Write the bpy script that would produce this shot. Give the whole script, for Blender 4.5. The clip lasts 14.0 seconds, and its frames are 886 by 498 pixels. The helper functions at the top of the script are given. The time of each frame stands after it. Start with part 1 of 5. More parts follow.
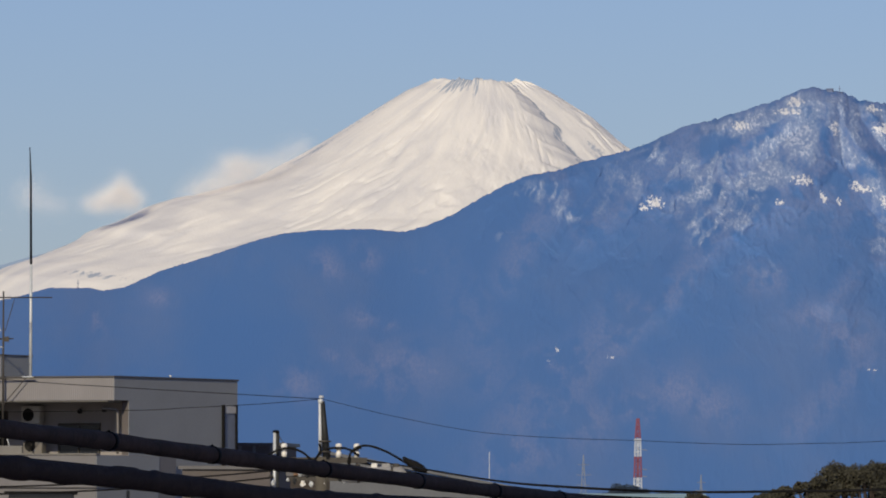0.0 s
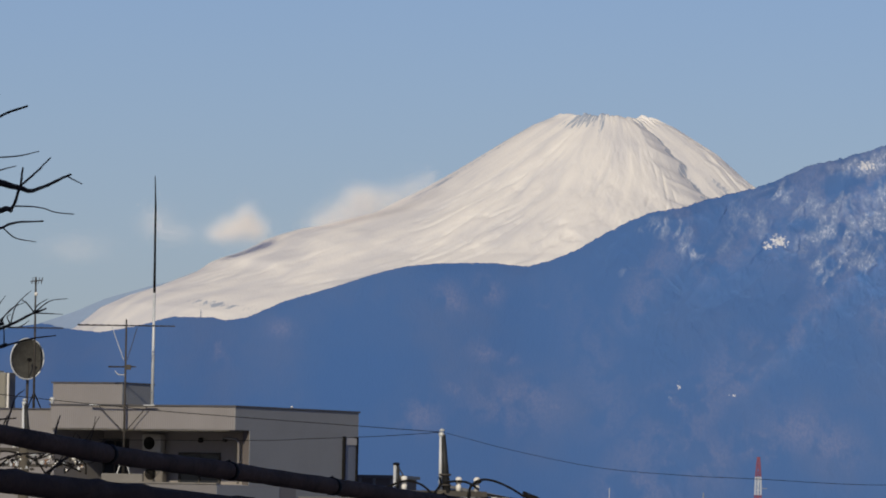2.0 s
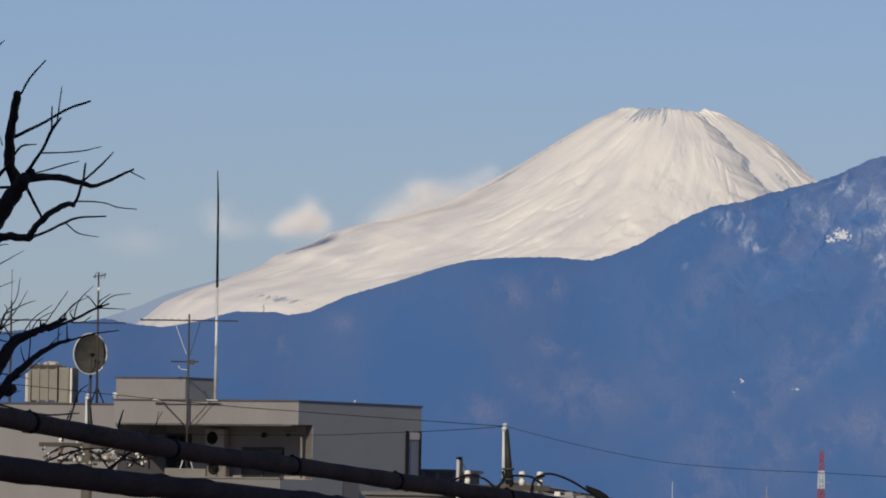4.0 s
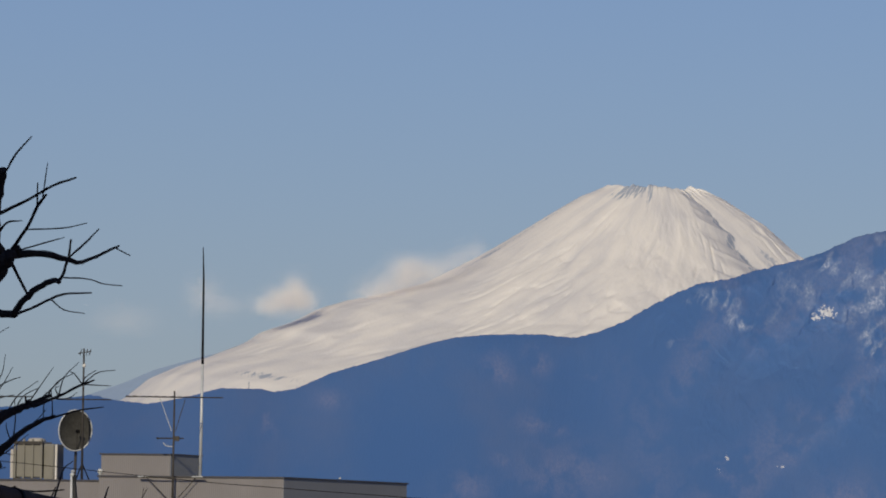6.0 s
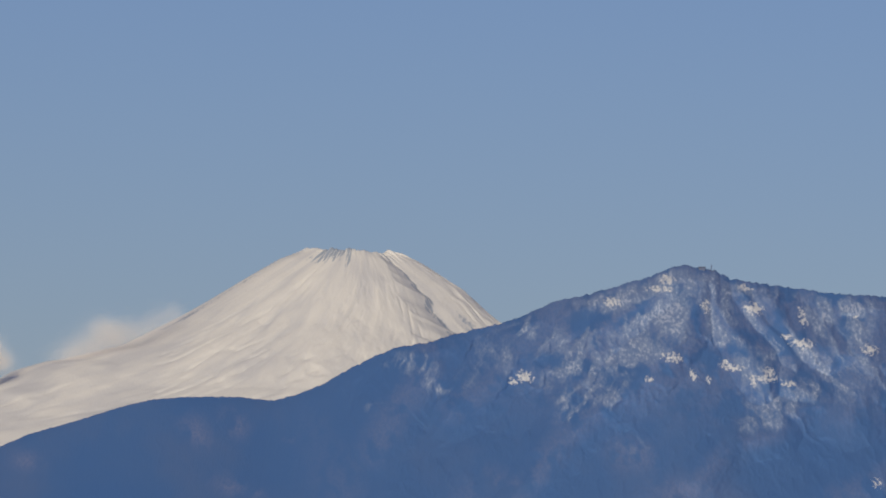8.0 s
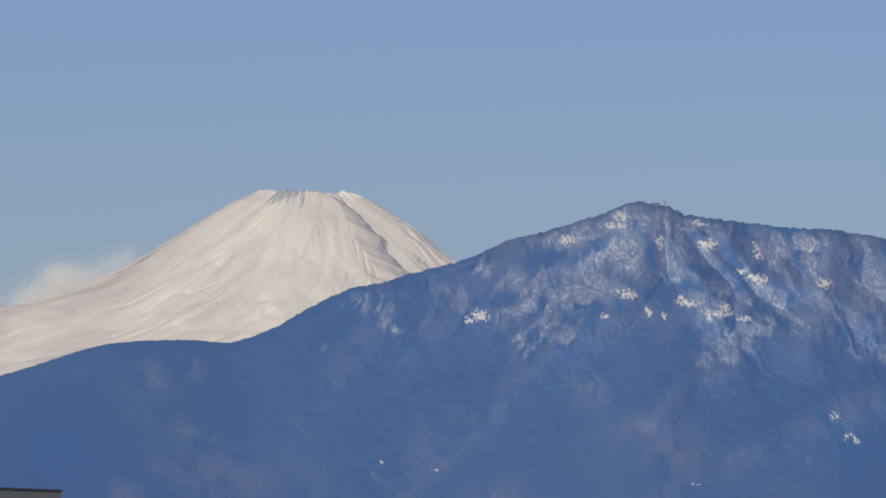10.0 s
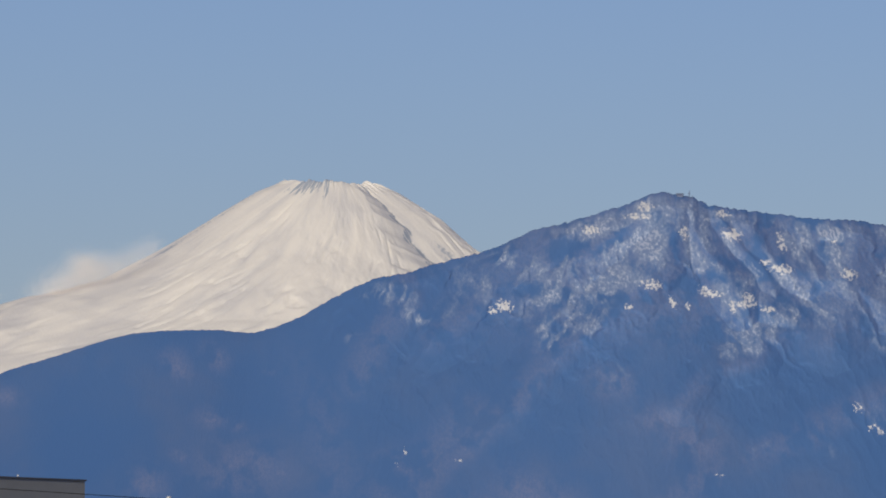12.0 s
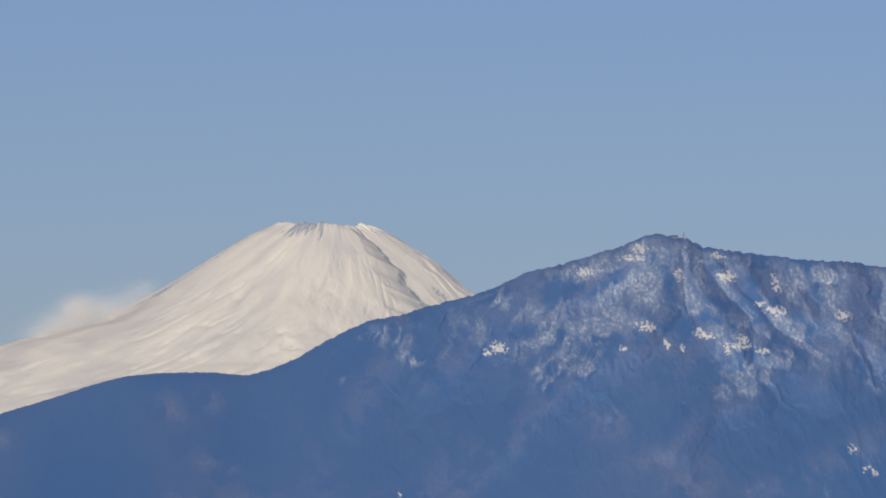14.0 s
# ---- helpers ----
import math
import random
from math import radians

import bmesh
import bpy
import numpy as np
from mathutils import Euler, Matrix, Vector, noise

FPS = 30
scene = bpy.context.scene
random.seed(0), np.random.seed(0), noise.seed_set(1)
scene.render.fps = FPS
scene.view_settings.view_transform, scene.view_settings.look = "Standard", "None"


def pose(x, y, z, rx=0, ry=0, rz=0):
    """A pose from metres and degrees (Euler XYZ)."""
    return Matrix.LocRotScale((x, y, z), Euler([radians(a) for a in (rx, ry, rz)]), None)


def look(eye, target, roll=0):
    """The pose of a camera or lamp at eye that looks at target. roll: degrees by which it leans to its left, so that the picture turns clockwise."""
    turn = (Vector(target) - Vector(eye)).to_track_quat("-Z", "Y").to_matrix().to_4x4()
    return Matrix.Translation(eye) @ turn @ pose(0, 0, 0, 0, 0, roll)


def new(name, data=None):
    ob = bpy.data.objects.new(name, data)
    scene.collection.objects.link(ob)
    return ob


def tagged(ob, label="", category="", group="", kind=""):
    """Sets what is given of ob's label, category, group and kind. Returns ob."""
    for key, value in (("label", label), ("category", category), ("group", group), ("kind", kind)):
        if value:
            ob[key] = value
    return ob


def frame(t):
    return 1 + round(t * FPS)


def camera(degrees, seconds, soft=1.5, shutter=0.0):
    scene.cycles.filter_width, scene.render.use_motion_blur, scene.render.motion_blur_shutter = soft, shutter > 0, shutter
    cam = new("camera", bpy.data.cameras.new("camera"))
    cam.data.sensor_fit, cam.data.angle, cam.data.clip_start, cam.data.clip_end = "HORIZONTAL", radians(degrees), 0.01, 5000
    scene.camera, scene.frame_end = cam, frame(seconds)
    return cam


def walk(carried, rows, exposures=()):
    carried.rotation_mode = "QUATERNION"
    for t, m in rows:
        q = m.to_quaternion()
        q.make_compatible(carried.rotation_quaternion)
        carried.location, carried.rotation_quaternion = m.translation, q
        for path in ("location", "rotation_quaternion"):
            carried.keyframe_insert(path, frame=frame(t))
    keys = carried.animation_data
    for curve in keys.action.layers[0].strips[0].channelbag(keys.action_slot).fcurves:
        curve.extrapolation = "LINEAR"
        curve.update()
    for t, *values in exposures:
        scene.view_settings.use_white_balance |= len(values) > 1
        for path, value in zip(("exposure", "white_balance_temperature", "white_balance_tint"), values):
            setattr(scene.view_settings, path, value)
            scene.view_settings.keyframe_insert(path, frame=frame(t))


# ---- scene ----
# Long lens on a hand-held camera that turns on the spot: bearing to the right,
# tilt above level and lean, in degrees.
EYE = (0.0, 0.0, 9.0)
TURNS = [
    (0.0, 0.000, 2.000, 0.150),
    (0.5, -0.237, 1.895, 0.132),
    (1.0, -0.592, 2.112, 0.965),
    (1.5, -0.776, 2.294, 0.981),
    (2.0, -0.981, 2.260, 1.117),
    (2.2, -1.126, 2.168, 1.261),
    (4.3, -1.518, 2.228, 1.027),
    (4.5, -1.523, 2.291, 1.093),
    (5.0, -1.536, 2.425, 1.086),
    (5.5, -1.511, 2.594, 1.146),
    (6.0, -1.372, 2.817, 1.098),
    (6.5, -0.930, 3.030, 1.216),
    (7.0, -0.339, 3.202, 1.270),
    (7.5, 0.361, 3.310, 1.342),
    (8.0, 1.006, 3.366, 1.369),
    (8.2, 1.195, 3.355, 0.95),
    (10.3, 1.348, 2.849, 0.404),
    (10.5, 1.316, 2.837, 0.328),
    (11.0, 1.209, 2.823, 0.491),
    (11.5, 1.119, 2.801, 0.583),
    (12.0, 1.188, 2.816, 0.585),
    (12.5, 1.362, 2.986, 0.687),
    (13.0, 1.546, 3.177, 0.678),
    (13.5, 1.623, 3.225, 0.508),
    (14.0, 1.229, 3.149, 0.505),
]


def facing(bearing, tilt, lean):
    m = pose(*EYE, 90 + tilt, 0, -bearing)
    return m @ pose(0, 0, 0, 0, 0, lean)


cam = camera(7.0, 14.0, soft=1.9)
walk(cam, [(t, facing(b, p, r)) for t, b, p, r in TURNS],
     exposures=[(0.0, -0.03), (0.5, 0.03), (1.0, 0.06), (2.0, -0.14), (3.2, -0.12), (4.5, -0.12), (5.5, -0.24), (6.5, -0.41), (7.5, -0.45), (8.2, -0.44), (9.3, -0.32), (10.5, -0.26), (12.5, -0.24), (14.0, -0.26)])

# ---- daylight: low morning sun from behind and a little to the left ----
SUN = Vector((-0.24, -0.86, 0.42)).normalized()
world = bpy.data.worlds.new("morning_sky")
scene.world = world
world.use_nodes = True
wn, wl = world.node_tree.nodes, world.node_tree.links
sky = wn.new("ShaderNodeTexSky")
sky.sky_type = "NISHITA"
sky.sun_disc = False
sky.sun_elevation = math.asin(SUN.z)
sky.sun_rotation = math.atan2(SUN.x, SUN.y)
sky.altitude, sky.air_density, sky.dust_density, sky.ozone_density = 0, 1.0, 0.3, 1.5
balance = wn.new("ShaderNodeMix")
balance.data_type, balance.blend_type = "RGBA", "MULTIPLY"
balance.inputs[0].default_value, balance.inputs[7].default_value = 1.0, (0.81, 0.945, 1.48, 1)
wl.new(sky.outputs["Color"], balance.inputs[6])
wl.new(balance.outputs[2], wn["Background"].inputs["Color"])
wn["Background"].inputs["Strength"].default_value = 0.0505
sun = new("sun", bpy.data.lights.new("sun", "SUN"))
sun.data.energy, sun.data.angle, sun.data.color = 3.45, radians(0.5), (1.0, 0.862, 0.61)
sun.matrix_world = look((0, 0, 60), Vector((0, 0, 60)) - SUN)


# ---- materials ----
def material(name, color, rough=0.8, metal=0.0):
    m = bpy.data.materials.new(name)
    m.use_nodes = True
    b = m.node_tree.nodes["Principled BSDF"]
    b.inputs["Base Color"].default_value = (*color, 1)
    b.inputs["Roughness"].default_value, b.inputs["Metallic"].default_value = rough, metal
    return m, m.node_tree.nodes, m.node_tree.links, b


def noise_node(nodes, links, size, detail=4, stretch=(1, 1, 1), rough=0.55):
    co, mp, nz = nodes.new("ShaderNodeTexCoord"), nodes.new("ShaderNodeMapping"), nodes.new("ShaderNodeTexNoise")
    mp.inputs["Scale"].default_value = [s / size for s in stretch]
    nz.inputs["Scale"].default_value, nz.inputs["Detail"].default_value, nz.inputs["Roughness"].default_value = 1, detail, rough
    links.new(co.outputs["Object"], mp.inputs["Vector"])
    links.new(mp.outputs["Vector"], nz.inputs["Vector"])
    return nz.outputs["Fac"]


def ramp(nodes, links, fac, stops):
    r = nodes.new("ShaderNodeValToRGB")
    e = r.color_ramp.elements
    while len(e) < len(stops):
        e.new(0.5)
    for el, (at, c) in zip(e, stops):
        el.position, el.color = at, (*c, 1) if len(c) == 3 else c
    links.new(fac, r.inputs["Fac"])
    return r.outputs["Color"]


def mixed(nodes, links, fac, a, b):
    m = nodes.new("ShaderNodeMix")
    m.data_type = "RGBA"
    links.new(fac, m.inputs[0])
    for v, s in ((a, m.inputs[6]), (b, m.inputs[7])):
        if isinstance(v, tuple):
            s.default_value = (*v, 1)
        else:
            links.new(v, s)
    return m.outputs[2]


def maths(nodes, links, op, a, b=0.0, clamp=False):
    n = nodes.new("ShaderNodeMath")
    n.operation, n.use_clamp = op, clamp
    for v, s in ((a, n.inputs[0]), (b, n.inputs[1])):
        if isinstance(v, (int, float)):
            s.default_value = v
        else:
            links.new(v, s)
    return n.outputs[0]


def ranged(nodes, links, v, lo, hi):
    n = nodes.new("ShaderNodeMapRange")
    n.interpolation_type = "SMOOTHSTEP"
    n.inputs["From Min"].default_value, n.inputs["From Max"].default_value = lo, hi
    links.new(v, n.inputs["Value"])
    return n.outputs["Result"]


def bumped(nodes, links, shader, height, strength, distance):
    b = nodes.new("ShaderNodeBump")
    b.inputs["Strength"].default_value, b.inputs["Distance"].default_value = strength, distance
    links.new(height, b.inputs["Height"])
    links.new(b.outputs["Normal"], shader.inputs["Normal"])


def weathered(name, color, rough=0.8, metal=0.0, grain=0.05, stain=0.8, depth=0.15, bump=0.0, gloss=0.3):
    """A surface with fine grain and broad stains that vary its colour by the given depth."""
    m, n, l, b = material(name, color, rough, metal)
    b.inputs["Specular IOR Level"].default_value = gloss
    fine, broad = noise_node(n, l, grain, 5), noise_node(n, l, stain, 3)
    both = maths(n, l, "ADD", maths(n, l, "MULTIPLY", fine, 0.5), maths(n, l, "MULTIPLY", broad, 0.5))
    dark, light = tuple(c * (1 - depth) for c in color), tuple(min(1, c * (1 + depth)) for c in color)
    l.new(ramp(n, l, both, [(0.3, dark), (0.7, light)]), b.inputs["Base Color"])
    if bump:
        bumped(n, l, b, fine, bump, grain)
    return m


def attribute(nodes, name):
    a = nodes.new("ShaderNodeAttribute")
    a.attribute_name = name
    return a.outputs["Fac"]


def snow_material():
    """Wind-packed snow whose tone follows the relief, with blue-grey for bare rock and painted shade."""
    m, n, l, b = material("wind_packed_snow", (0.86, 0.86, 0.87), 0.75)
    broad, fine = noise_node(n, l, 40, 4, (1, 0.5, 0.45)), noise_node(n, l, 2.2, 4, (1.5, 0.5, 0.7))
    snow_tone = maths(n, l, "ADD", maths(n, l, "MULTIPLY", attribute(n, "snow_tone"), 0.6), maths(n, l, "MULTIPLY", broad, 0.4))
    clean = ramp(n, l, snow_tone, [(0.25, (0.69, 0.685, 0.70)), (0.5, (0.80, 0.783, 0.765)), (0.7, (0.84, 0.818, 0.788))])
    bare = ranged(n, l, maths(n, l, "ADD", attribute(n, "rock_shade"), maths(n, l, "MULTIPLY", fine, 0.7)), 0.62, 0.95)
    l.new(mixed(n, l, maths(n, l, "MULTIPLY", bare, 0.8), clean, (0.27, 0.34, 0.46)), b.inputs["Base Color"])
    bumped(n, l, b, fine, 0.22, 0.9)
    return m


def slope_material():
    """Bare winter woods in haze-blue base colours, with rime on the upper trees and snow in clearings."""
    m, n, l, b = material("haze_blue_woods", (0.085, 0.18, 0.42), 0.95)
    b.inputs["Specular IOR Level"].default_value = 0.1
    broad = noise_node(n, l, 40, 4, (1, 0.05, 0.9))
    blotch = noise_node(n, l, 9, 4, (1, 0.05, 0.8))
    trees = noise_node(n, l, 1.35, 4, (1.2, 0.03, 0.85), 0.72)
    dots = noise_node(n, l, 1.15, 3, (1, 0.03, 0.95), 0.65)
    woods = ramp(n, l, broad, [(0.32, HAZE_WOOD_TONES[0]), (0.5, HAZE_WOOD_TONES[1]), (0.68, HAZE_WOOD_TONES[2])])
    felled_hazed = maths(n, l, "MULTIPLY", attribute(n, "felled_hazed"), ranged(n, l, blotch, 0.38, 0.54))
    woods = mixed(n, l, maths(n, l, "MULTIPLY", felled_hazed, maths(n, l, "ADD", maths(n, l, "MULTIPLY", ranged(n, l, trees, 0.38, 0.62), 0.5), 0.5)), woods, HAZE_WOOD_TONES[3])
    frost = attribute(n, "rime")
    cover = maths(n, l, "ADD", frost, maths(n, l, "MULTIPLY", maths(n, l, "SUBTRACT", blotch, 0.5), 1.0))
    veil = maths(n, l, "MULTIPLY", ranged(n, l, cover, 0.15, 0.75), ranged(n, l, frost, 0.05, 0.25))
    rimed = mixed(n, l, maths(n, l, "MULTIPLY", veil, maths(n, l, "ADD", maths(n, l, "MULTIPLY", ranged(n, l, trees, 0.34, 0.62), 0.62), 0.34)), woods, HAZE_WOOD_TONES[4])
    specks = maths(n, l, "ADD", trees, maths(n, l, "MULTIPLY", maths(n, l, "SUBTRACT", cover, 0.6), 0.20))
    rimed = mixed(n, l, maths(n, l, "MULTIPLY", maths(n, l, "MULTIPLY", ranged(n, l, specks, 0.54, 0.66), veil), 0.6), rimed, HAZE_WOOD_TONES[5])
    open_ground = attribute(n, "clearing")
    snowy = maths(n, l, "ADD", open_ground, maths(n, l, "MULTIPLY", maths(n, l, "SUBTRACT", dots, 0.5), 4.2))
    snowy = maths(n, l, "MULTIPLY", snowy, ranged(n, l, open_ground, 0.08, 0.30))
    l.new(mixed(n, l, ranged(n, l, snowy, 0.40, 0.95), rimed, (0.70, 0.72, 0.77)), b.inputs["Base Color"])
    bumped(n, l, b, trees, 0.25, 0.8)
    return m


# Blue woods and rime tones with the distance haze put into the colour.
HAZE_WOOD_TONES = [(0.074, 0.172, 0.415), (0.081, 0.176, 0.410), (0.100, 0.184, 0.398), (0.165, 0.228, 0.430), (0.268, 0.352, 0.54), (0.52, 0.585, 0.75)]


def siding_material(name, color, period):
    """Painted siding with fine upright ribs; the shade of the grooves is put into the colour."""
    m, n, l, b = material(name, color, 0.7)
    co, wv = n.new("ShaderNodeTexCoord"), n.new("ShaderNodeTexWave")
    wv.wave_type, wv.bands_direction, wv.wave_profile = "BANDS", "X", "SIN"
    wv.inputs["Scale"].default_value, wv.inputs["Distortion"].default_value = 0.314 / period, 0.15
    l.new(co.outputs["Object"], wv.inputs["Vector"])
    stain = noise_node(n, l, 1.1, 5, (1, 1, 0.35))
    dirt = ramp(n, l, stain, [(0.3, tuple(c * 0.82 for c in color)), (0.7, color)])
    grooved = mixed(n, l, ranged(n, l, wv.outputs["Fac"], 0.08, 0.55), tuple(c * 0.74 for c in color), dirt)
    l.new(grooved, b.inputs["Base Color"])
    bumped(n, l, b, wv.outputs["Fac"], 0.3, 0.02)
    return m


# Recess wall, its colour lightened to lift the shade there.
LIFTED_WALL = weathered("lifted_recess_wall", (0.29, 0.272, 0.278), 0.85, grain=0.06, stain=1.4, depth=0.08)
# Skin for shaded side faces: their sky light is put into a bluer tone.
SHADE_SIDE_TONE = weathered("shade_side_grey", (0.252, 0.266, 0.284), 0.85, grain=0.06, stain=2.2, depth=0.08, bump=0.1)
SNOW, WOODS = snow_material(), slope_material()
# Shade and distance haze of the far flank are put into this blue.
FAR_SLOPE = weathered("haze_blue_far_slope", (0.28, 0.375, 0.53), 0.95, grain=6, stain=60, depth=0.06)
SIDING = siding_material("beige_ribbed_siding", (0.246, 0.238, 0.252), 0.085)
RENDERED = weathered("grey_beige_render", (0.165, 0.163, 0.175), 0.85, grain=0.06, stain=1.6, depth=0.10, bump=0.1)
COPING = weathered("dark_metal_coping", (0.10, 0.10, 0.11), 0.5, 0.4, 0.03, 0.5, 0.2)
ROOFING = weathered("grey_roofing", (0.22, 0.22, 0.21), 0.9, 0, 0.05, 1.5, 0.2)
DARK_GLASS = weathered("dark_window_glass", (0.02, 0.023, 0.03), 0.08, 0, 0.5, 2, 0.2)
BLACK_METAL = weathered("black_metal", (0.008, 0.008, 0.009), 0.7, 0.0, 0.02, 0.3, 0.3, 0, 0.1)
GALV = weathered("galvanised_steel", (0.54, 0.57, 0.60), 0.45, 0.2, 0.02, 0.25, 0.22)
DULL_STEEL = weathered("weathered_steel", (0.058, 0.054, 0.051), 0.65, 0.2, 0.02, 0.2, 0.3)
RUBBER = weathered("black_rubber_sheath", (0.010, 0.010, 0.011), 0.8, 0, 0.01, 0.15, 0.3, 0.2, 0.08)
SHEATH = weathered("weathered_grey_sheath", (0.090, 0.054, 0.040), 0.85, 0, 0.012, 0.12, 0.5, 0.35, 0.12)
CONCRETE = weathered("concrete", (0.18, 0.174, 0.168), 0.9, 0, 0.03, 0.4, 0.18, 0.15)
PORCELAIN = weathered("white_porcelain", (0.72, 0.71, 0.69), 0.25, 0, 0.02, 0.1, 0.08)
PLASTIC = weathered("aged_white_plastic", (0.46, 0.445, 0.425), 0.5, 0, 0.04, 0.5, 0.1)
PALE_PAINT = weathered("pale_grey_paint", (0.56, 0.59, 0.63), 0.45, 0, 0.03, 0.5, 0.12)
TANK = weathered("cream_tank_panel", (0.205, 0.20, 0.178), 0.55, 0, 0.05, 0.6, 0.12)
BARK = weathered("dark_bark", (0.052, 0.040, 0.034), 0.95, 0, 0.012, 0.08, 0.4, 0.6)
# Red and white of the far masts, dulled and cooled by haze in the colour.
RED, WHITE = weathered("hazed_red_paint", (0.20, 0.066, 0.115), 0.6, 0, 0.3, 3, 0.15), weathered("hazed_white_paint", (0.44, 0.49, 0.58), 0.6, 0, 0.3, 3, 0.1)
LEAVES = weathered("olive_autumn_leaves", (0.054, 0.052, 0.038), 0.85, 0, 0.25, 1.6, 0.55)
# Far leaves and steel hold the distance haze in their blue tint.
FAR_LEAVES = weathered("hazed_far_leaves", (0.040, 0.062, 0.10), 0.9, 0, 0.5, 3, 0.3)
FAR_STEEL = weathered("hazed_far_steel", (0.20, 0.235, 0.31), 0.7, 0, 0.2, 2, 0.1)
TILE_ROOF = weathered("brown_roof", (0.105, 0.094, 0.094), 0.85, 0, 0.06, 1.0, 0.2)
TEAL = weathered("pale_teal_roof", (0.36, 0.50, 0.50), 0.6, 0, 0.2, 3, 0.1)
# Unseen ground, kept pale and warm to bounce light up into the shade.
GROUND = weathered("town_ground", (0.30, 0.27, 0.235), 0.95, 0, 4, 60, 0.3)
CLOUD = weathered("bright_cloud", (0.88, 0.85, 0.84), 1.0, 0, 3, 20, 0.03)


# ---- building tools ----
class Shape:
    """Gathers vertices and faces for one mesh."""

    def __init__(self):
        self.v, self.f = [], []

    def add(self, verts, faces):
        k = len(self.v)
        self.v += [tuple(p) for p in verts]
        self.f += [tuple(i + k for i in f) for f in faces]
        return self

    def box(self, lo, hi, m=None, bevel=0.0):
        """A box between two corners; bevel chamfers its upright and level edges."""
        if bevel:
            bm = bmesh.new()
            bmesh.ops.create_cube(bm, size=1)
            for v in bm.verts:
                v.co = [lo[i] + (v.co[i] + 0.5) * (hi[i] - lo[i]) for i in range(3)]
            bmesh.ops.bevel(bm, geom=list(bm.edges), offset=bevel, segments=1, affect="EDGES")
            bm.verts.index_update()
            vs, fs = [v.co.copy() for v in bm.verts], [[v.index for v in f.verts] for f in bm.faces]
            bm.free()
        else:
            vs = [Vector((x, y, z)) for x in (lo[0], hi[0]) for y in (lo[1], hi[1]) for z in (lo[2], hi[2])]
            fs = [(0, 1, 3, 2), (4, 6, 7, 5), (0, 4, 5, 1), (2, 3, 7, 6), (0, 2, 6, 4), (1, 5, 7, 3)]
        return self.add([m @ p for p in vs] if m else vs, fs)

    def tube(self, pts, radii, n=8):
        """A closed round bar along the points."""
        pts = [Vector(p) for p in pts]
        if isinstance(radii, (int, float)):
            radii = [radii] * len(pts)
        vs, fs, side = [], [], None
        for i, p in enumerate(pts):
            way = (pts[min(i + 1, len(pts) - 1)] - pts[max(i - 1, 0)]).normalized()
            if side is None:
                side = way.orthogonal().normalized()
            side = (side - way * side.dot(way)).normalized()
            up = way.cross(side)
            vs += [p + (side * math.cos(a) + up * math.sin(a)) * radii[i] for a in [2 * math.pi * k / n for k in range(n)]]
        for i in range(len(pts) - 1):
            fs += [(i * n + k, i * n + (k + 1) % n, (i + 1) * n + (k + 1) % n, (i + 1) * n + k) for k in range(n)]
        fs += [tuple(reversed(range(n))), tuple(range((len(pts) - 1) * n, len(pts) * n))]
        return self.add(vs, fs)

    def lathe(self, base, profile, n=14):
        """A round body on an upright axis from (radius, height) pairs."""
        return self.tube([Vector(base) + Vector((0, 0, h)) for r, h in profile], [r for r, h in profile], n)

    def blob(self, at, size, rng, rough=0.25):
        bm = bmesh.new()
        bmesh.ops.create_icosphere(bm, subdivisions=2, radius=1)
        for v in bm.verts:
            v.co *= 1 + rng.uniform(-rough, rough)
            v.co = [at[i] + v.co[i] * size[i] for i in range(3)]
        bm.verts.index_update()
        self.add([v.co.copy() for v in bm.verts], [[v.index for v in f.verts] for f in bm.faces])
        bm.free()
        return self


def meshed(name, shape, mat, smooth=False):
    me = bpy.data.meshes.new(name)
    me.from_pydata(shape.v, [], shape.f)
    me.materials.append(mat)
    me.validate()
    bm = bmesh.new()
    bm.from_mesh(me)
    bmesh.ops.recalc_face_normals(bm, faces=bm.faces)
    bm.to_mesh(me)
    bm.free()
    if smooth:
        me.polygons.foreach_set("use_smooth", [True] * len(me.polygons))
    return me


def part(name, shape, mat, parent=None, label="", smooth=False):
    ob = new(name, meshed(name, shape, mat, smooth))
    if parent:
        ob.parent = parent
    return tagged(ob, label)


def thing(name, label, category, m=None, group="", kind=""):
    ob = new(name)
    if m:
        ob.matrix_world = m
    return tagged(ob, label, category, group, kind)


def curve_points(pts, steps=6):
    """A smooth line through the points."""
    p = [Vector(q) for q in pts]
    p = [2 * p[0] - p[1]] + p + [2 * p[-1] - p[-2]]
    out = []
    for i in range(1, len(p) - 2):
        for s in range(steps):
            t = s / steps
            out.append(0.5 * (2 * p[i] + (p[i + 1] - p[i - 1]) * t + (2 * p[i - 1] - 5 * p[i] + 4 * p[i + 1] - p[i + 2]) * t * t
                              + (3 * p[i] - p[i - 1] - 3 * p[i + 1] + p[i + 2]) * t ** 3))
    return out + [p[-2]]


LATTICE = np.random.RandomState(7).rand(256, 256)


def smooth_noise(x, y):
    xi, yi = np.floor(x).astype(int), np.floor(y).astype(int)
    fx, fy = x - xi, y - yi
    fx, fy = fx * fx * (3 - 2 * fx), fy * fy * (3 - 2 * fy)
    g = lambda a, b: LATTICE[a % 256, b % 256]
    return (g(xi, yi) * (1 - fx) + g(xi + 1, yi) * fx) * (1 - fy) + (g(xi, yi + 1) * (1 - fx) + g(xi + 1, yi + 1) * fx) * fy


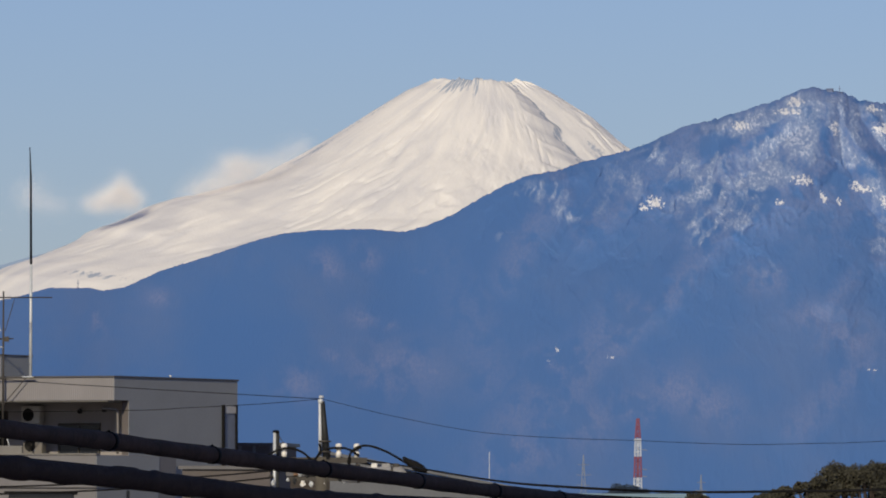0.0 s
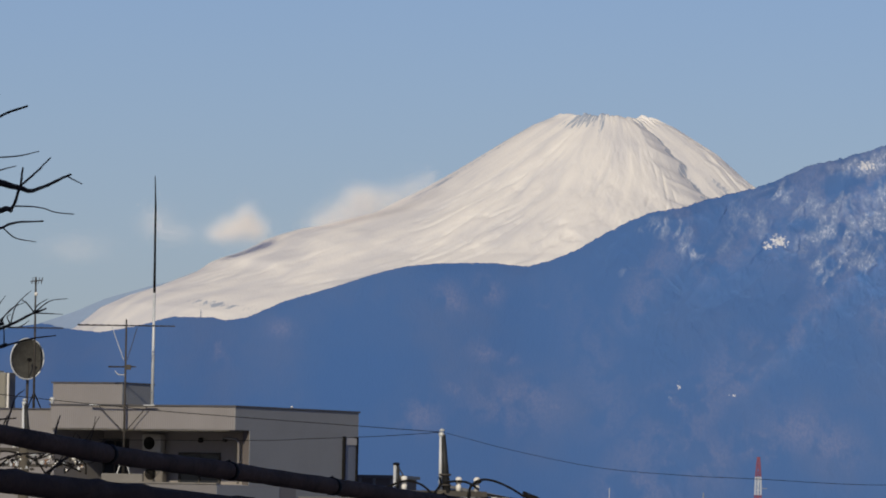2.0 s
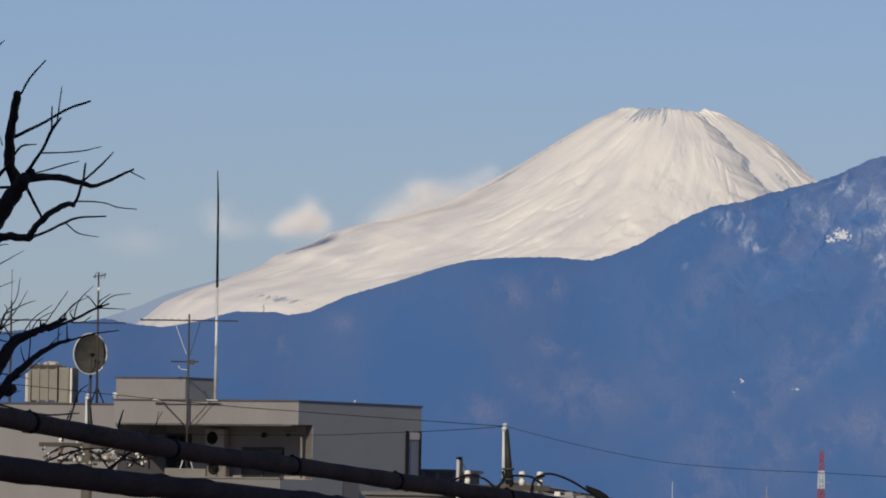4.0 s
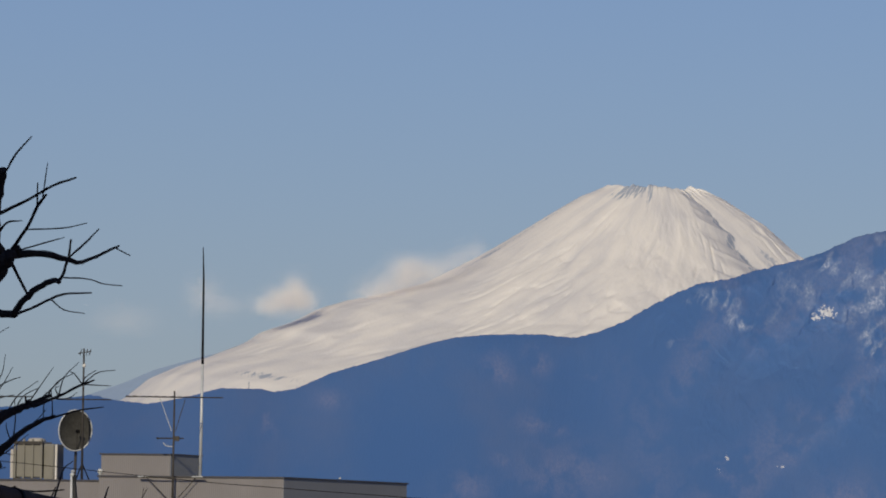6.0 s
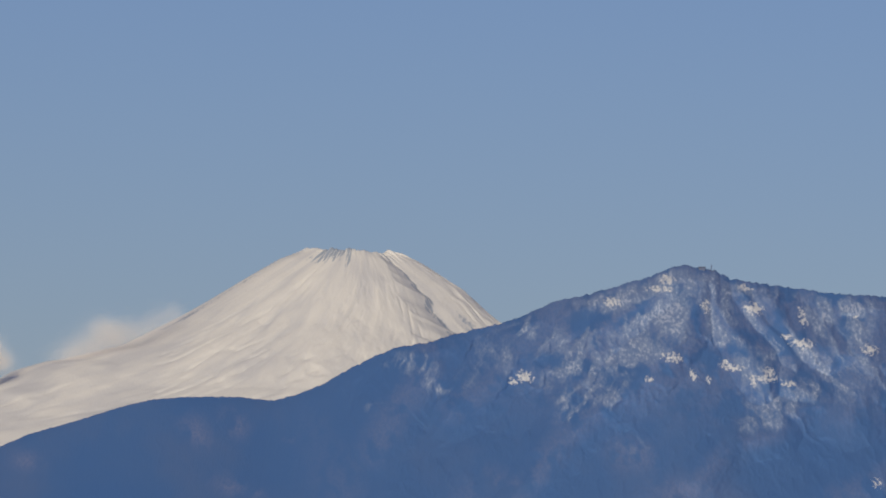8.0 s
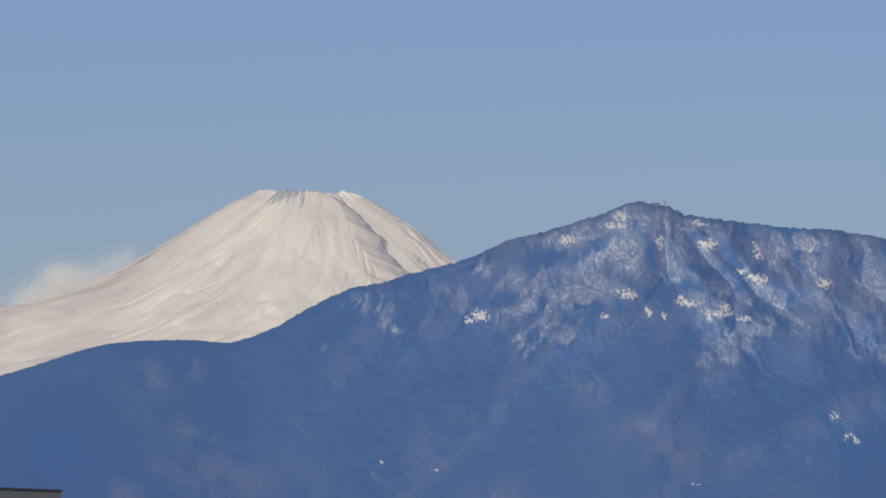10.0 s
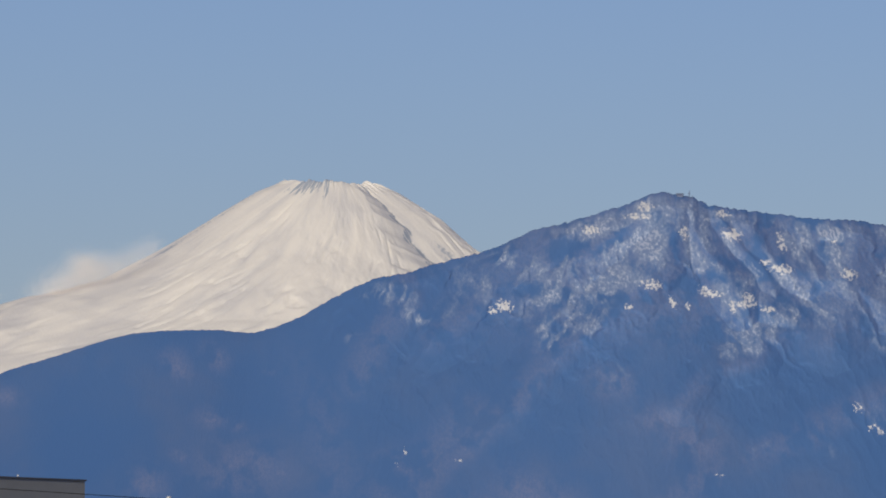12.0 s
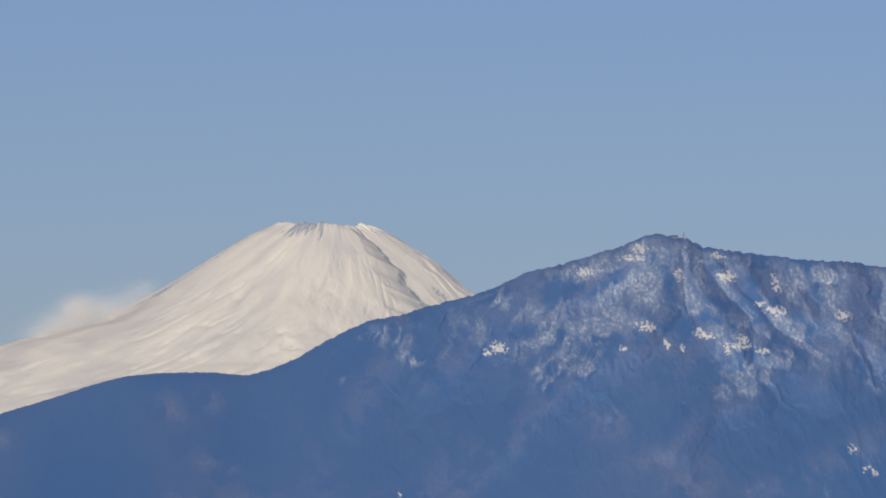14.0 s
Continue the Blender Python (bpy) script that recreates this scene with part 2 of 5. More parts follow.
def layered(x, y, octaves=5, ridged=False, fall=0.5):
    total, amp, norm = 0, 1.0, 0
    for k in range(octaves):
        v = smooth_noise(x * 2 ** k + 17.3 * k, y * 2 ** k + 9.1 * k)
        total, norm, amp = total + amp * (1 - np.abs(2 * v - 1) if ridged else v), norm + amp, amp * fall
    return total / norm


def grid_object(name, x, y, z, mat, wrap=False):
    rows, cols = z.shape
    me = bpy.data.meshes.new(name)
    verts = np.stack([x, y, z], -1).reshape(-1, 3)
    i, j = np.meshgrid(np.arange(rows - 1), np.arange(cols if wrap else cols - 1), indexing="ij")
    k = (j + 1) % cols
    faces = np.stack([i * cols + j, i * cols + k, (i + 1) * cols + k, (i + 1) * cols + j], -1).reshape(-1, 4)
    me.from_pydata(verts.tolist(), [], faces.tolist())
    me.materials.append(mat)
    me.polygons.foreach_set("use_smooth", [True] * len(me.polygons))
    return new(name, me)


# ---- ground ----
def build_ground():
    s = Shape()
    n = 24
    for i in range(n):
        for j in range(n):
            x0, x1 = -4800 + 9600 * i / n, -4800 + 9600 * (i + 1) / n
            y0, y1 = -3000 + 8400 * j / n, -3000 + 8400 * (j + 1) / n
            s.add([(x0, y0, 0), (x1, y0, 0), (x1, y1, 0), (x0, y1, 0)], [(0, 1, 2, 3)])
    tagged(part("ground", s, GROUND), "pale warm town ground reaching the mountains, toned to bounce light", "ground", kind="structure")


build_ground()


# ---- unseen tall plain wall, added at the camera's back to put the nearest things in shade ----
tagged(part("wall_behind", Shape().box((-44, -3.4, 0), (9, -3.0, 31)), RENDERED), "unseen plain tall wall behind the viewer, added to cast shade", "wall", kind="structure")


def spread(ob, name, values):
    """A value at every point of the ground, for its material."""
    ob.data.attributes.new(name, "FLOAT", "POINT").data.foreach_set("value", np.broadcast_to(values, values.shape).astype(np.float32).ravel())


# ---- snow volcano ----
def build_volcano():
    cx, cy = 24.0, 4520.0
    left_r = [0, 18, 31, 47, 68, 89, 103, 117, 145, 162, 183, 194, 211, 236, 254, 279, 296, 314, 330, 350, 420, 600, 900]
    left_z = [258, 266, 272, 265.8, 253, 239.5, 231, 223, 208.5, 204, 198, 196.5, 191, 178, 170, 159.5, 154, 146, 133, 121, 95, 40, -6]
    right_r = [0, 16, 26, 31, 41, 52, 69, 83, 90, 130, 200, 300, 420, 600, 900]
    right_z = [258, 266, 271, 270, 266, 259.5, 249, 237, 231, 203, 160, 115, 80, 30, -6]
    front_r, front_z = [0, 18, 31, 68, 117, 200, 300, 420, 600, 900], [258, 266, 271.5, 251, 221.5, 178, 138, 98, 42, -6]
    nr, na = 305, 1000
    r = np.concatenate([np.linspace(0.5, 340, 270), np.linspace(350, 900, nr - 270)])[:, None]
    a = np.linspace(0, 2 * np.pi, na, endpoint=False)[None, :]
    deg = np.degrees(a)
    deg = np.where(deg > 180, deg - 360, deg)
    ease = lambda t: np.clip(t, 0, 1) ** 2 * (3 - 2 * np.clip(t, 0, 1))
    west, east = ease((-np.cos(a) - 0.55) / 0.4), ease((np.cos(a) + 0.2) / 1.1)
    z = np.interp(r, left_r, left_z) * west + np.interp(r, right_r, right_z) * east * (1 - west) + np.interp(r, front_r, front_z) * (1 - west) * (1 - east)
    # soft radial gullies, slanting drifts and wind-cut edges
    u = a / (2 * np.pi)
    wob = 0.020 * (layered(u * 40 + 0 * r, r / 40, 3) - 0.5)
    reach = np.clip((r - 20) / 70, 0, 1) * np.clip((760 - r) / 300, 0, 1)
    calm = (1 - 0.85 * np.exp(-((deg + 48) / 18) ** 2)) * (0.5 + 0.5 * np.clip((r - 60) / 90, 0, 1)) * (1 - 0.6 * ease((-deg - 122) / 18))
    around = np.where(a > np.pi / 2, a - 2 * np.pi, a)
    sweep = around + r / 420 + 2.2 * wob
    coarse = layered(sweep * 11 + 60, r / 150 + 3, 3, ridged=True, fall=0.45)
    lumps = layered((around + wob * 5) * 15 + 300, r / 30 + 60, 4, fall=0.5)
    slant = layered(around * 16 + r / 22 + 140, r / 70 + around * 2 + 30, 3, ridged=True, fall=0.5)
    cuts = layered(sweep * 22 + 9, r / 34 + 12, 2, ridged=True, fall=0.5)
    patchy = np.clip((layered(around * 6 + 11, r / 40 + 4, 3) - 0.45) / 0.18, 0, 1)
    broken = np.clip((layered(around * 9 + 31, r / 26 + 40, 3) - 0.50) / 0.16, 0, 1)
    z = z + calm * reach * (1.1 * (0.6 - coarse) + 1.5 * patchy * (slant - 0.55) + 2.2 * (lumps - 0.5) - 0.9 * broken * np.clip(cuts - 0.62, 0, 1) / 0.2)
    z = z + 2.0 * np.exp(-((deg + 18) / 13) ** 2) * reach * (layered(u * 130, r / 6.5, 3) - 0.5)
    z = z + 1.5 * np.exp(-((deg + 82) / 20) ** 2) * np.clip((r - 100) / 50, 0, 1) * (layered(sweep * 55, r / 9, 3) - 0.5)
    fold = ease((-deg - 138) / 8)
    z = z + 2.4 * np.exp(-((r - 246) / np.where(r > 246, 5.0, 14.0)) ** 2) * fold * (0.7 + 0.6 * layered(around * 8, 0 * r, 2))
    # ragged crater rim
    z = z + np.exp(-((r - 27) / 8.0) ** 2) * (6.0 * layered(u * 70, 0 * r + 2.5, 4) - 3.1)
    z = z + 1.3 * np.exp(-((r - 27) / 5.0) ** 2 - ((deg + 38) / 9) ** 2)
    # the long shaded gully that falls away from the sun
    side = deg - (-50 + 2 * np.sin(r / 24.0) + 8 * (layered(r / 9, 0 * a, 4) - 0.5))
    cut = np.clip(np.where(side < 0, 1 + side / 18.0, 1 - side / 24.0), 0, 1)
    z = z - cut * (4.2 + 4.4 * np.clip((r - 30) / 50, 0, 1)) * np.clip((r - 23) / 16, 0, 1) * np.clip((240 - r) / 120, 0, 1)
    # bare rock: crater wall, the windward edge and the shoulder of the old side crater; shadow lines are painted in the
    # same tone
    grain = layered((u + wob * 0.5) * 420, r / 9, 3)
    near = lambda at, wide: np.exp(-((deg - at) / wide) ** 2)
    rock_shade = near(-116, 17) * np.exp(-((r - 38) / 11) ** 2) * 1.05 + 0.6 * near(-95, 2) * np.exp(-((r - 46) / 15) ** 2) + 0.55 * np.exp(-((r - 30) / 4) ** 2) * near(-88, 30) + 0.55 * near(-50, 9) * np.exp(-((r - 30) / 4) ** 2) + 0.9 * near(-12, 12) * np.exp(-((r - 72) / 34) ** 2) * ease((layered(u * 150, r / 7, 3) - 0.5) / 0.15) + 0.5 * near(-40, 5) * np.exp(-((r - 92) / 22) ** 2)
    rock_shade = rock_shade + 0.5 * near(-160, 5) * np.exp(-((r - 80) / 45) ** 2) + 0.5 * near(-158, 5) * np.exp(-((r - 118) / 12) ** 2)
    # Shade painted in rock tone: the gully's dark line and the left shadow furrows.
    rock_shade = rock_shade + 0.75 * np.exp(-((side + 2) / 3.0) ** 2) * np.clip((r - 26) / 12, 0, 1) * np.clip((150 - r) / 40, 0, 1) + 0.5 * near(-140, 8) * np.exp(-((r - 305) / 6) ** 2)
    rock_shade = rock_shade * (0.25 + 0.75 * ease((grain - 0.36) / 0.25))
    # The same painted shadow furrow, without grain.
    rock_shade = rock_shade + 0.3 * near(-140, 4) * np.exp(-((r - 305) / 4) ** 2)
    # Snow tone: streaks, creamier on lumps and greyer in the radial gullies.
    snow_tone = 0.5 + 0.9 * (layered((u + wob) * 70, r / 34, 4) - 0.5) + 0.5 * (0.5 - coarse) + 0.8 * (lumps - 0.5)
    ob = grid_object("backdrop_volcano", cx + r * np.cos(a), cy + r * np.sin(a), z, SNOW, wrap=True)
    spread(ob, "rock_shade", rock_shade)
    spread(ob, "snow_tone", snow_tone)
    tagged(ob, "snow-covered volcano cone with a flat broken crater rim", "mountain", kind="structure")


build_volcano()


def build_far_slope():
    x = np.linspace(-620, -150, 160)[None, :]
    v = np.linspace(0, 1, 30)[:, None]
    top = np.interp(x, [-620, -420, -345, -320, -300, -268, -245, -220, -150], [88, 116, 135, 143.5, 152, 161, 166, 170, 150])
    top = 9 + (top - 9) * 4720 / 4500
    y = 4720 - 420 * v + 0 * x
    z = top * (1 - v) ** 1.2 - 3 * v * layered(x / 30, v * 4, 4)
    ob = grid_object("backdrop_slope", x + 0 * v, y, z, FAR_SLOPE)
    tagged(ob, "flank behind the snow slope with shade and haze in its pale blue", "mountain", kind="structure")


build_far_slope()


# ---- wooded range in front of it ----
def crest_height(x):
    return np.interp(x, [-620, -400, -300, -249, -217, -207, -193, -179, -163, -146, -141, -132, -118, -100, -76, -65, -53, -30, -16, -6, 4, 15,
                         27, 34, 46, 60, 76, 86, 97, 114, 130, 140, 147, 152.5, 161, 166, 172, 189, 217, 232, 247, 260, 267, 300, 360, 460, 620],
                     [60, 78, 84, 88.2, 93.5, 91.4, 90.2, 92.8, 97.3, 97.2, 96.1, 97.4, 104, 109.7, 117.6, 120.2, 121.4, 122, 120.8, 123.8, 128.1, 134.7,
                      141, 144.1, 146.2, 150.5, 154.8, 158.1, 164, 168.2, 173.4, 176.5, 180, 181.3, 180, 179.2, 175.9, 173.9, 170.9, 170.6, 168.4, 166, 162, 148, 128, 95, 60])


SKELETON = []


def ridge(high, wide, *line):
    """A spur of the range: how far it stands out in metres, its half width and its line in degrees of bearing and height."""
    SKELETON.append((high, wide, line))


def nearest_spur(east, rise):
    """How far each place is pushed out by the spur that stands out most there, the way along that spur and the way off it."""
    out, along, off = np.zeros_like(east), np.zeros_like(east), np.full_like(east, 9.0)
    for k, (high, wide, line) in enumerate(SKELETON):
        dist, where, gone = np.full_like(east, 9.0), np.zeros_like(east), 0.0
        for (xa, ya), (xb, yb) in zip(line, line[1:]):
            length = math.hypot(xb - xa, yb - ya)
            t = np.clip(((east - xa) * (xb - xa) + (rise - ya) * (yb - ya)) / length ** 2, 0, 1)
            d = np.hypot(east - xa - (xb - xa) * t, rise - ya - (yb - ya) * t)
            where, dist, gone = np.where(d < dist, gone + t * length, where), np.minimum(d, dist), gone + length
        stands = high * (1 - np.sqrt((dist / wide) ** 2 + 0.01))
        best = stands > out
        out, along, off = np.where(best, stands, out), np.where(best, where + 7.3 * k, along), np.where(best, dist / wide, off)
    return out, along, off


def patches(east, rise, zones):
    field = np.zeros_like(east)
    for b, e, wide, high in zones:
        field = np.maximum(field, np.exp(-(((east - b + 0.25 * (rise - e)) / wide) ** 2 + ((rise - e) / high) ** 2)))
    return field


def build_range():
    east = np.concatenate([np.linspace(-8.8, -5.25, 60), np.linspace(-5.24, 5.34, 1300), np.linspace(5.35, 8.8, 60)])[None, :]
    down = np.concatenate([np.linspace(0, 0.62, 250), np.linspace(0.625, 1, 70)])[:, None]
    x = 3000 * np.tan(np.radians(east))
    crest_line = crest_height(x)
    crest = crest_line + np.clip(0.9 + x / 120, 0.45, 1.3) * (layered(x / 1.5, 0 * x, 3) - 0.5) + 0.9 * np.clip(layered(x / 0.8 + 90, 0 * x, 2) - 0.55, 0, 1) * np.clip(layered(x / 14 + 20, 0 * x, 2) * 4 - 1.6, 0, 1)
    top, mean_top = np.degrees(np.arctan((crest - 9) / 3000)), np.degrees(np.arctan((crest_line - 9) / 3000))
    kernel = np.exp(-0.5 * (np.arange(-60, 61) / 22.0) ** 2)
    mean_top = np.convolve(np.pad(mean_top[0], 60, mode="edge"), kernel / kernel.sum(), "valid")[None, :]
    rise = top * (1 - down) - 0.22 * down
    east = east + 0 * rise
    wx = 0.10 * (layered(east * 3 + 40, rise * 3 + 9, 4) - 0.5) + 0.03 * (layered(east * 14, rise * 14, 3) - 0.5)
    wy = 0.10 * (layered(east * 3 + 80, rise * 3 + 50, 4) - 0.5)
    out, along, off = nearest_spur(east + wx, rise + wy)
    # side ribs that leave the spurs, and lesser folds that run down the open slope
    ribs = layered(along * 9 + 3 * wx / 0.1, off * 0.9 + along * 0.4, 2, ridged=True, fall=0.45)
    leaning = np.clip((2.95 - east) / 0.5, -1, 1) * np.clip((east + 0.5) / 1.5, 0.2, 1)
    flow = east * 7 - 4.2 * leaning * (rise - 3.3) + 2.2 * wx / 0.1
    folds = layered(flow, rise * 1.8 + 7, 3, ridged=True, fall=0.42)
    grit = layered(east * 42 + 5, rise * 26, 3)
    near_top = np.clip(down / 0.03, 0, 1)
    high_land = np.clip((east + 0.6) / 1.6, 0.3, 1) * np.clip((rise - 0.9) / 1.4, 0.22, 1)
    side = np.clip(off, 0, 1)
    push = near_top * high_land * (0.85 * out + 3.4 * side * (ribs - 0.5) + 2.6 * (folds - 0.5) + 0.7 * (grit - 0.5))
    y = 3000 - 350 * (1 - (rise + 0.22) / (mean_top + 0.22)) - push
    z = 9 + y * np.tan(np.radians(rise))
    xs = y * np.tan(np.radians(east))
    # the far side, falling away behind the crest
    back = np.linspace(1, 0.05, 10)[:, None]
    y = np.concatenate([3000 + 260 * back + 0 * crest, y])
    z = np.concatenate([crest * (1 - back) ** 1.0 - 2 * back, z])
    xs = np.concatenate([x + 0 * back, xs])
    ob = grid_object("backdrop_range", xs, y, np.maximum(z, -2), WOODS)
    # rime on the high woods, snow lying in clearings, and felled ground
    # Rime is paler on sunward and raised ground: relief shading put into colour.
    sunward = np.gradient(push, axis=1) / np.gradient(x, axis=1)
    sun_tint = np.clip(0.66 + 0.34 * sunward + 1.1 * (ribs - 0.55) * side + 1.3 * (folds - 0.55), 0.04, 1.1)
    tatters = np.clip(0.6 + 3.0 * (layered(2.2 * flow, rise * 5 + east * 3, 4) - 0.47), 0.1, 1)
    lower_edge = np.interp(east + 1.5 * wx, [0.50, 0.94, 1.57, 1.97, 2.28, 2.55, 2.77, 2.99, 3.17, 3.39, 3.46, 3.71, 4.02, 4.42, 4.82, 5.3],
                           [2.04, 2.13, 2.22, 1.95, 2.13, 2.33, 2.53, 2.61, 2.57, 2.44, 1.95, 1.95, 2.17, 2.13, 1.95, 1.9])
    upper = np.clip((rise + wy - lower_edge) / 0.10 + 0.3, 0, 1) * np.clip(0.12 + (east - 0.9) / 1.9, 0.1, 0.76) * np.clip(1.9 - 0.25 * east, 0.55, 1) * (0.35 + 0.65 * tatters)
    rime = np.maximum(np.maximum(1.15 * patches(east + wx, rise + wy, RIMED), 0.6 * patches(east + wx, rise + wy, FROSTED_WOODS) * np.clip((rise - 0.8) / 0.8, 0.45, 1)) * tatters * np.sqrt(sun_tint) * np.clip(0.72 + 0.25 * (east - 0.6), 0.6, 1), upper * sun_tint)
    # Left free of rime: evergreen ravines, and spur sides whose shade is painted in.
    rime = rime * (1 - 0.9 * patches(east + wx, rise + wy, RAVINES_AND_SHADE)) * np.clip(0.25 + down / 0.02, 0, 1)
    # Felled patches, and a paler tone along the spur crests.
    pale = np.maximum(patches(east + wx, rise + wy, FELLED), 0.6 * np.clip(1.3 - 2.2 * off, 0, 1) * np.clip((east + 0.2) / 0.8, 0, 1))
    # Paler with height: haze put into the woods' colour.
    pale = np.maximum(pale, 0.85 * np.clip((rise - 1.9) / 0.6, 0, 1) * np.clip((east - 0.9) / 1.2, 0, 1))
    far = np.zeros((10, rime.shape[1]))
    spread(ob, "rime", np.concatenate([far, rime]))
    spread(ob, "clearing", np.concatenate([far, np.maximum(patches(east + 0.3 * wx, rise + 0.3 * wy, CLEARINGS) * np.clip((rise - 0.9) / 1.2, 0.5, 1), 0.52 * patches(east, rise, SMALL_CLEARINGS))]))
    spread(ob, "felled_hazed", np.concatenate([far, pale]))
    tagged(ob, "haze-blue wooded mountain range with rime and snow patches near its peak", "mountain", kind="structure")


ridge(13, 0.22, (2.92, 3.25), (2.77, 3.10), (2.60, 2.98), (2.42, 2.86), (2.22, 2.71), (2.08, 2.56), (2.04, 2.27), (1.98, 1.95))
ridge(17, 0.26, (3.08, 3.23), (3.03, 3.01), (2.95, 2.85), (2.87, 2.72), (2.73, 2.54), (2.55, 2.35), (2.33, 2.16), (2.04, 1.93), (1.75, 1.59), (1.31, 1.19), (0.95, 0.78))
ridge(15, 0.20, (3.14, 3.21), (3.19, 2.97), (3.32, 2.79), (3.46, 2.59), (3.60, 2.39))
ridge(10, 0.13, (3.34, 3.15), (3.50, 2.92), (3.68, 2.73), (3.83, 2.50))
ridge(15, 0.21, (3.59, 3.11), (3.70, 2.90), (3.90, 2.71), (4.21, 2.64), (4.52, 2.51), (4.82, 2.33))
ridge(17, 0.30, (4.44, 3.06), (4.48, 2.91), (4.38, 2.68), (4.43, 2.42), (4.25, 2.15))
ridge(14, 0.20, (4.82, 3.04), (4.92, 2.73), (5.14, 2.33))
ridge(13, 0.20, (3.80, 2.39), (4.04, 2.21), (3.78, 2.13), (3.67, 1.94), (3.36, 1.89), (3.09, 1.60))
ridge(16, 0.30, (5.14, 1.84), (4.52, 1.65), (4.08, 1.39), (3.63, 1.19), (3.18, 0.97), (2.83, 0.62))
ridge(11, 0.26, (2.21, 3.02), (2.13, 2.85), (2.04, 2.71))
ridge(12, 0.30, (1.71, 2.84), (1.62, 2.58), (1.39, 2.33), (1.12, 2.13))
ridge(11, 0.32, (0.94, 2.71), (0.90, 2.39), (0.68, 2.12), (0.50, 1.76))
ridge(9, 0.45, (-0.26, 2.15), (-0.84, 1.67), (-1.10, 1.22), (-1.28, 0.77))
ridge(9, 0.50, (-0.31, 2.15), (0.14, 1.58), (0.33, 0.96))
ridge(12, 0.45, (1.41, 1.47), (0.97, 1.02), (0.52, 0.58), (0.34, 0.13))
ridge(8, 0.50, (-2.25, 1.78), (-2.61, 1.28), (-2.83, 0.84), (-3.05, 0.39))
ridge(8, 0.50, (-1.00, 2.13), (-1.27, 1.55), (-1.62, 1.11), (-1.71, 0.57))
# bearing and height in degrees, half width and half height: snowy clearings, rimed woods, dark ravines and painted
# shaded sides, felled woods
CLEARINGS = [(2.37, 2.98, 0.066, 0.041), (2.71, 3.09, 0.110, 0.027), (2.78, 3.17, 0.066, 0.041), (3.09, 2.96, 0.044, 0.054), (3.48, 2.95, 0.077, 0.054), (3.41, 3.11, 0.055, 0.027), (3.74, 2.74, 0.044, 0.027), (3.86, 2.69, 0.099, 0.041), (3.87, 2.90, 0.033, 0.081), (4.29, 2.91, 0.022, 0.027), (4.41, 2.66, 0.066, 0.041), (2.84, 2.55, 0.088, 0.041), (3.01, 2.41, 0.033, 0.054), (3.13, 2.38, 0.022, 0.027), (3.32, 2.49, 0.099, 0.027), (3.25, 2.51, 0.044, 0.041), (3.62, 2.45, 0.055, 0.041), (3.58, 2.40, 0.110, 0.027), (3.78, 2.37, 0.066, 0.027), (3.48, 2.39, 0.022, 0.054), (1.67, 2.37, 0.066, 0.054), (1.59, 2.33, 0.044, 0.027), (2.66, 2.38, 0.033, 0.027), (4.48, 1.60, 0.055, 0.054), (4.63, 1.43, 0.077, 0.054)]
SMALL_CLEARINGS = [(0.90, 1.22, 0.02, 0.04), (0.84, 1.11, 0.02, 0.03), (1.33, 1.15, 0.04, 0.02), (1.64, 2.36, 0.09, 0.04), (3.38, 1.05, 0.09, 0.01)]
RIMED = [(2.80, 3.19, 0.27, 0.07), (2.33, 2.96, 0.27, 0.08), (2.69, 2.85, 0.27, 0.18), (2.46, 2.67, 0.25, 0.16), (2.84, 2.74, 0.13, 0.07), (2.08, 2.40, 0.12, 0.27), (2.02, 2.09, 0.10, 0.18), (2.33, 2.31, 0.09, 0.18), (3.24, 2.86, 0.20, 0.14), (3.33, 2.70, 0.11, 0.09), (3.54, 2.61, 0.18, 0.09), (3.40, 3.06, 0.18, 0.08), (4.07, 2.88, 0.25, 0.16), (4.29, 2.97, 0.22, 0.10), (3.58, 2.23, 0.25, 0.13), (3.45, 2.07, 0.20, 0.13), (3.92, 2.32, 0.18, 0.11), (1.67, 2.73, 0.18, 0.09), (0.76, 2.46, 0.22, 0.12), (0.97, 2.30, 0.13, 0.09)]
FROSTED_WOODS = [(4.38, 2.33, 0.09, 0.18), (4.21, 2.55, 0.18, 0.07), (3.98, 2.50, 0.13, 0.05), (4.65, 2.91, 0.13, 0.13), (2.15, 2.92, 0.13, 0.09), (4.57, 1.50, 0.22, 0.16), (1.66, 2.36, 0.16, 0.05), (1.39, 2.31, 0.18, 0.09), (0.50, 2.12, 0.11, 0.06), (2.40, 2.11, 0.07, 0.06), (2.56, 1.87, 0.16, 0.10), (4.25, 1.25, 0.27, 0.11), (3.76, 1.25, 0.27, 0.06)]
RAVINES_AND_SHADE = [(1.97, 2.85, 0.18, 0.15), (2.28, 2.81, 0.18, 0.05), (3.02, 2.83, 0.07, 0.22), (3.13, 2.59, 0.27, 0.06), (2.96, 2.27, 0.40, 0.22), (3.62, 2.90, 0.12, 0.16), (3.76, 2.95, 0.06, 0.16), (3.40, 2.86, 0.04, 0.13), (4.54, 2.82, 0.10, 0.22), (3.58, 1.87, 0.54, 0.13), (1.75, 2.09, 0.22, 0.27), (1.35, 2.08, 0.36, 0.10), (4.01, 2.14, 0.13, 0.06), (3.25, 2.39, 0.13, 0.09)]
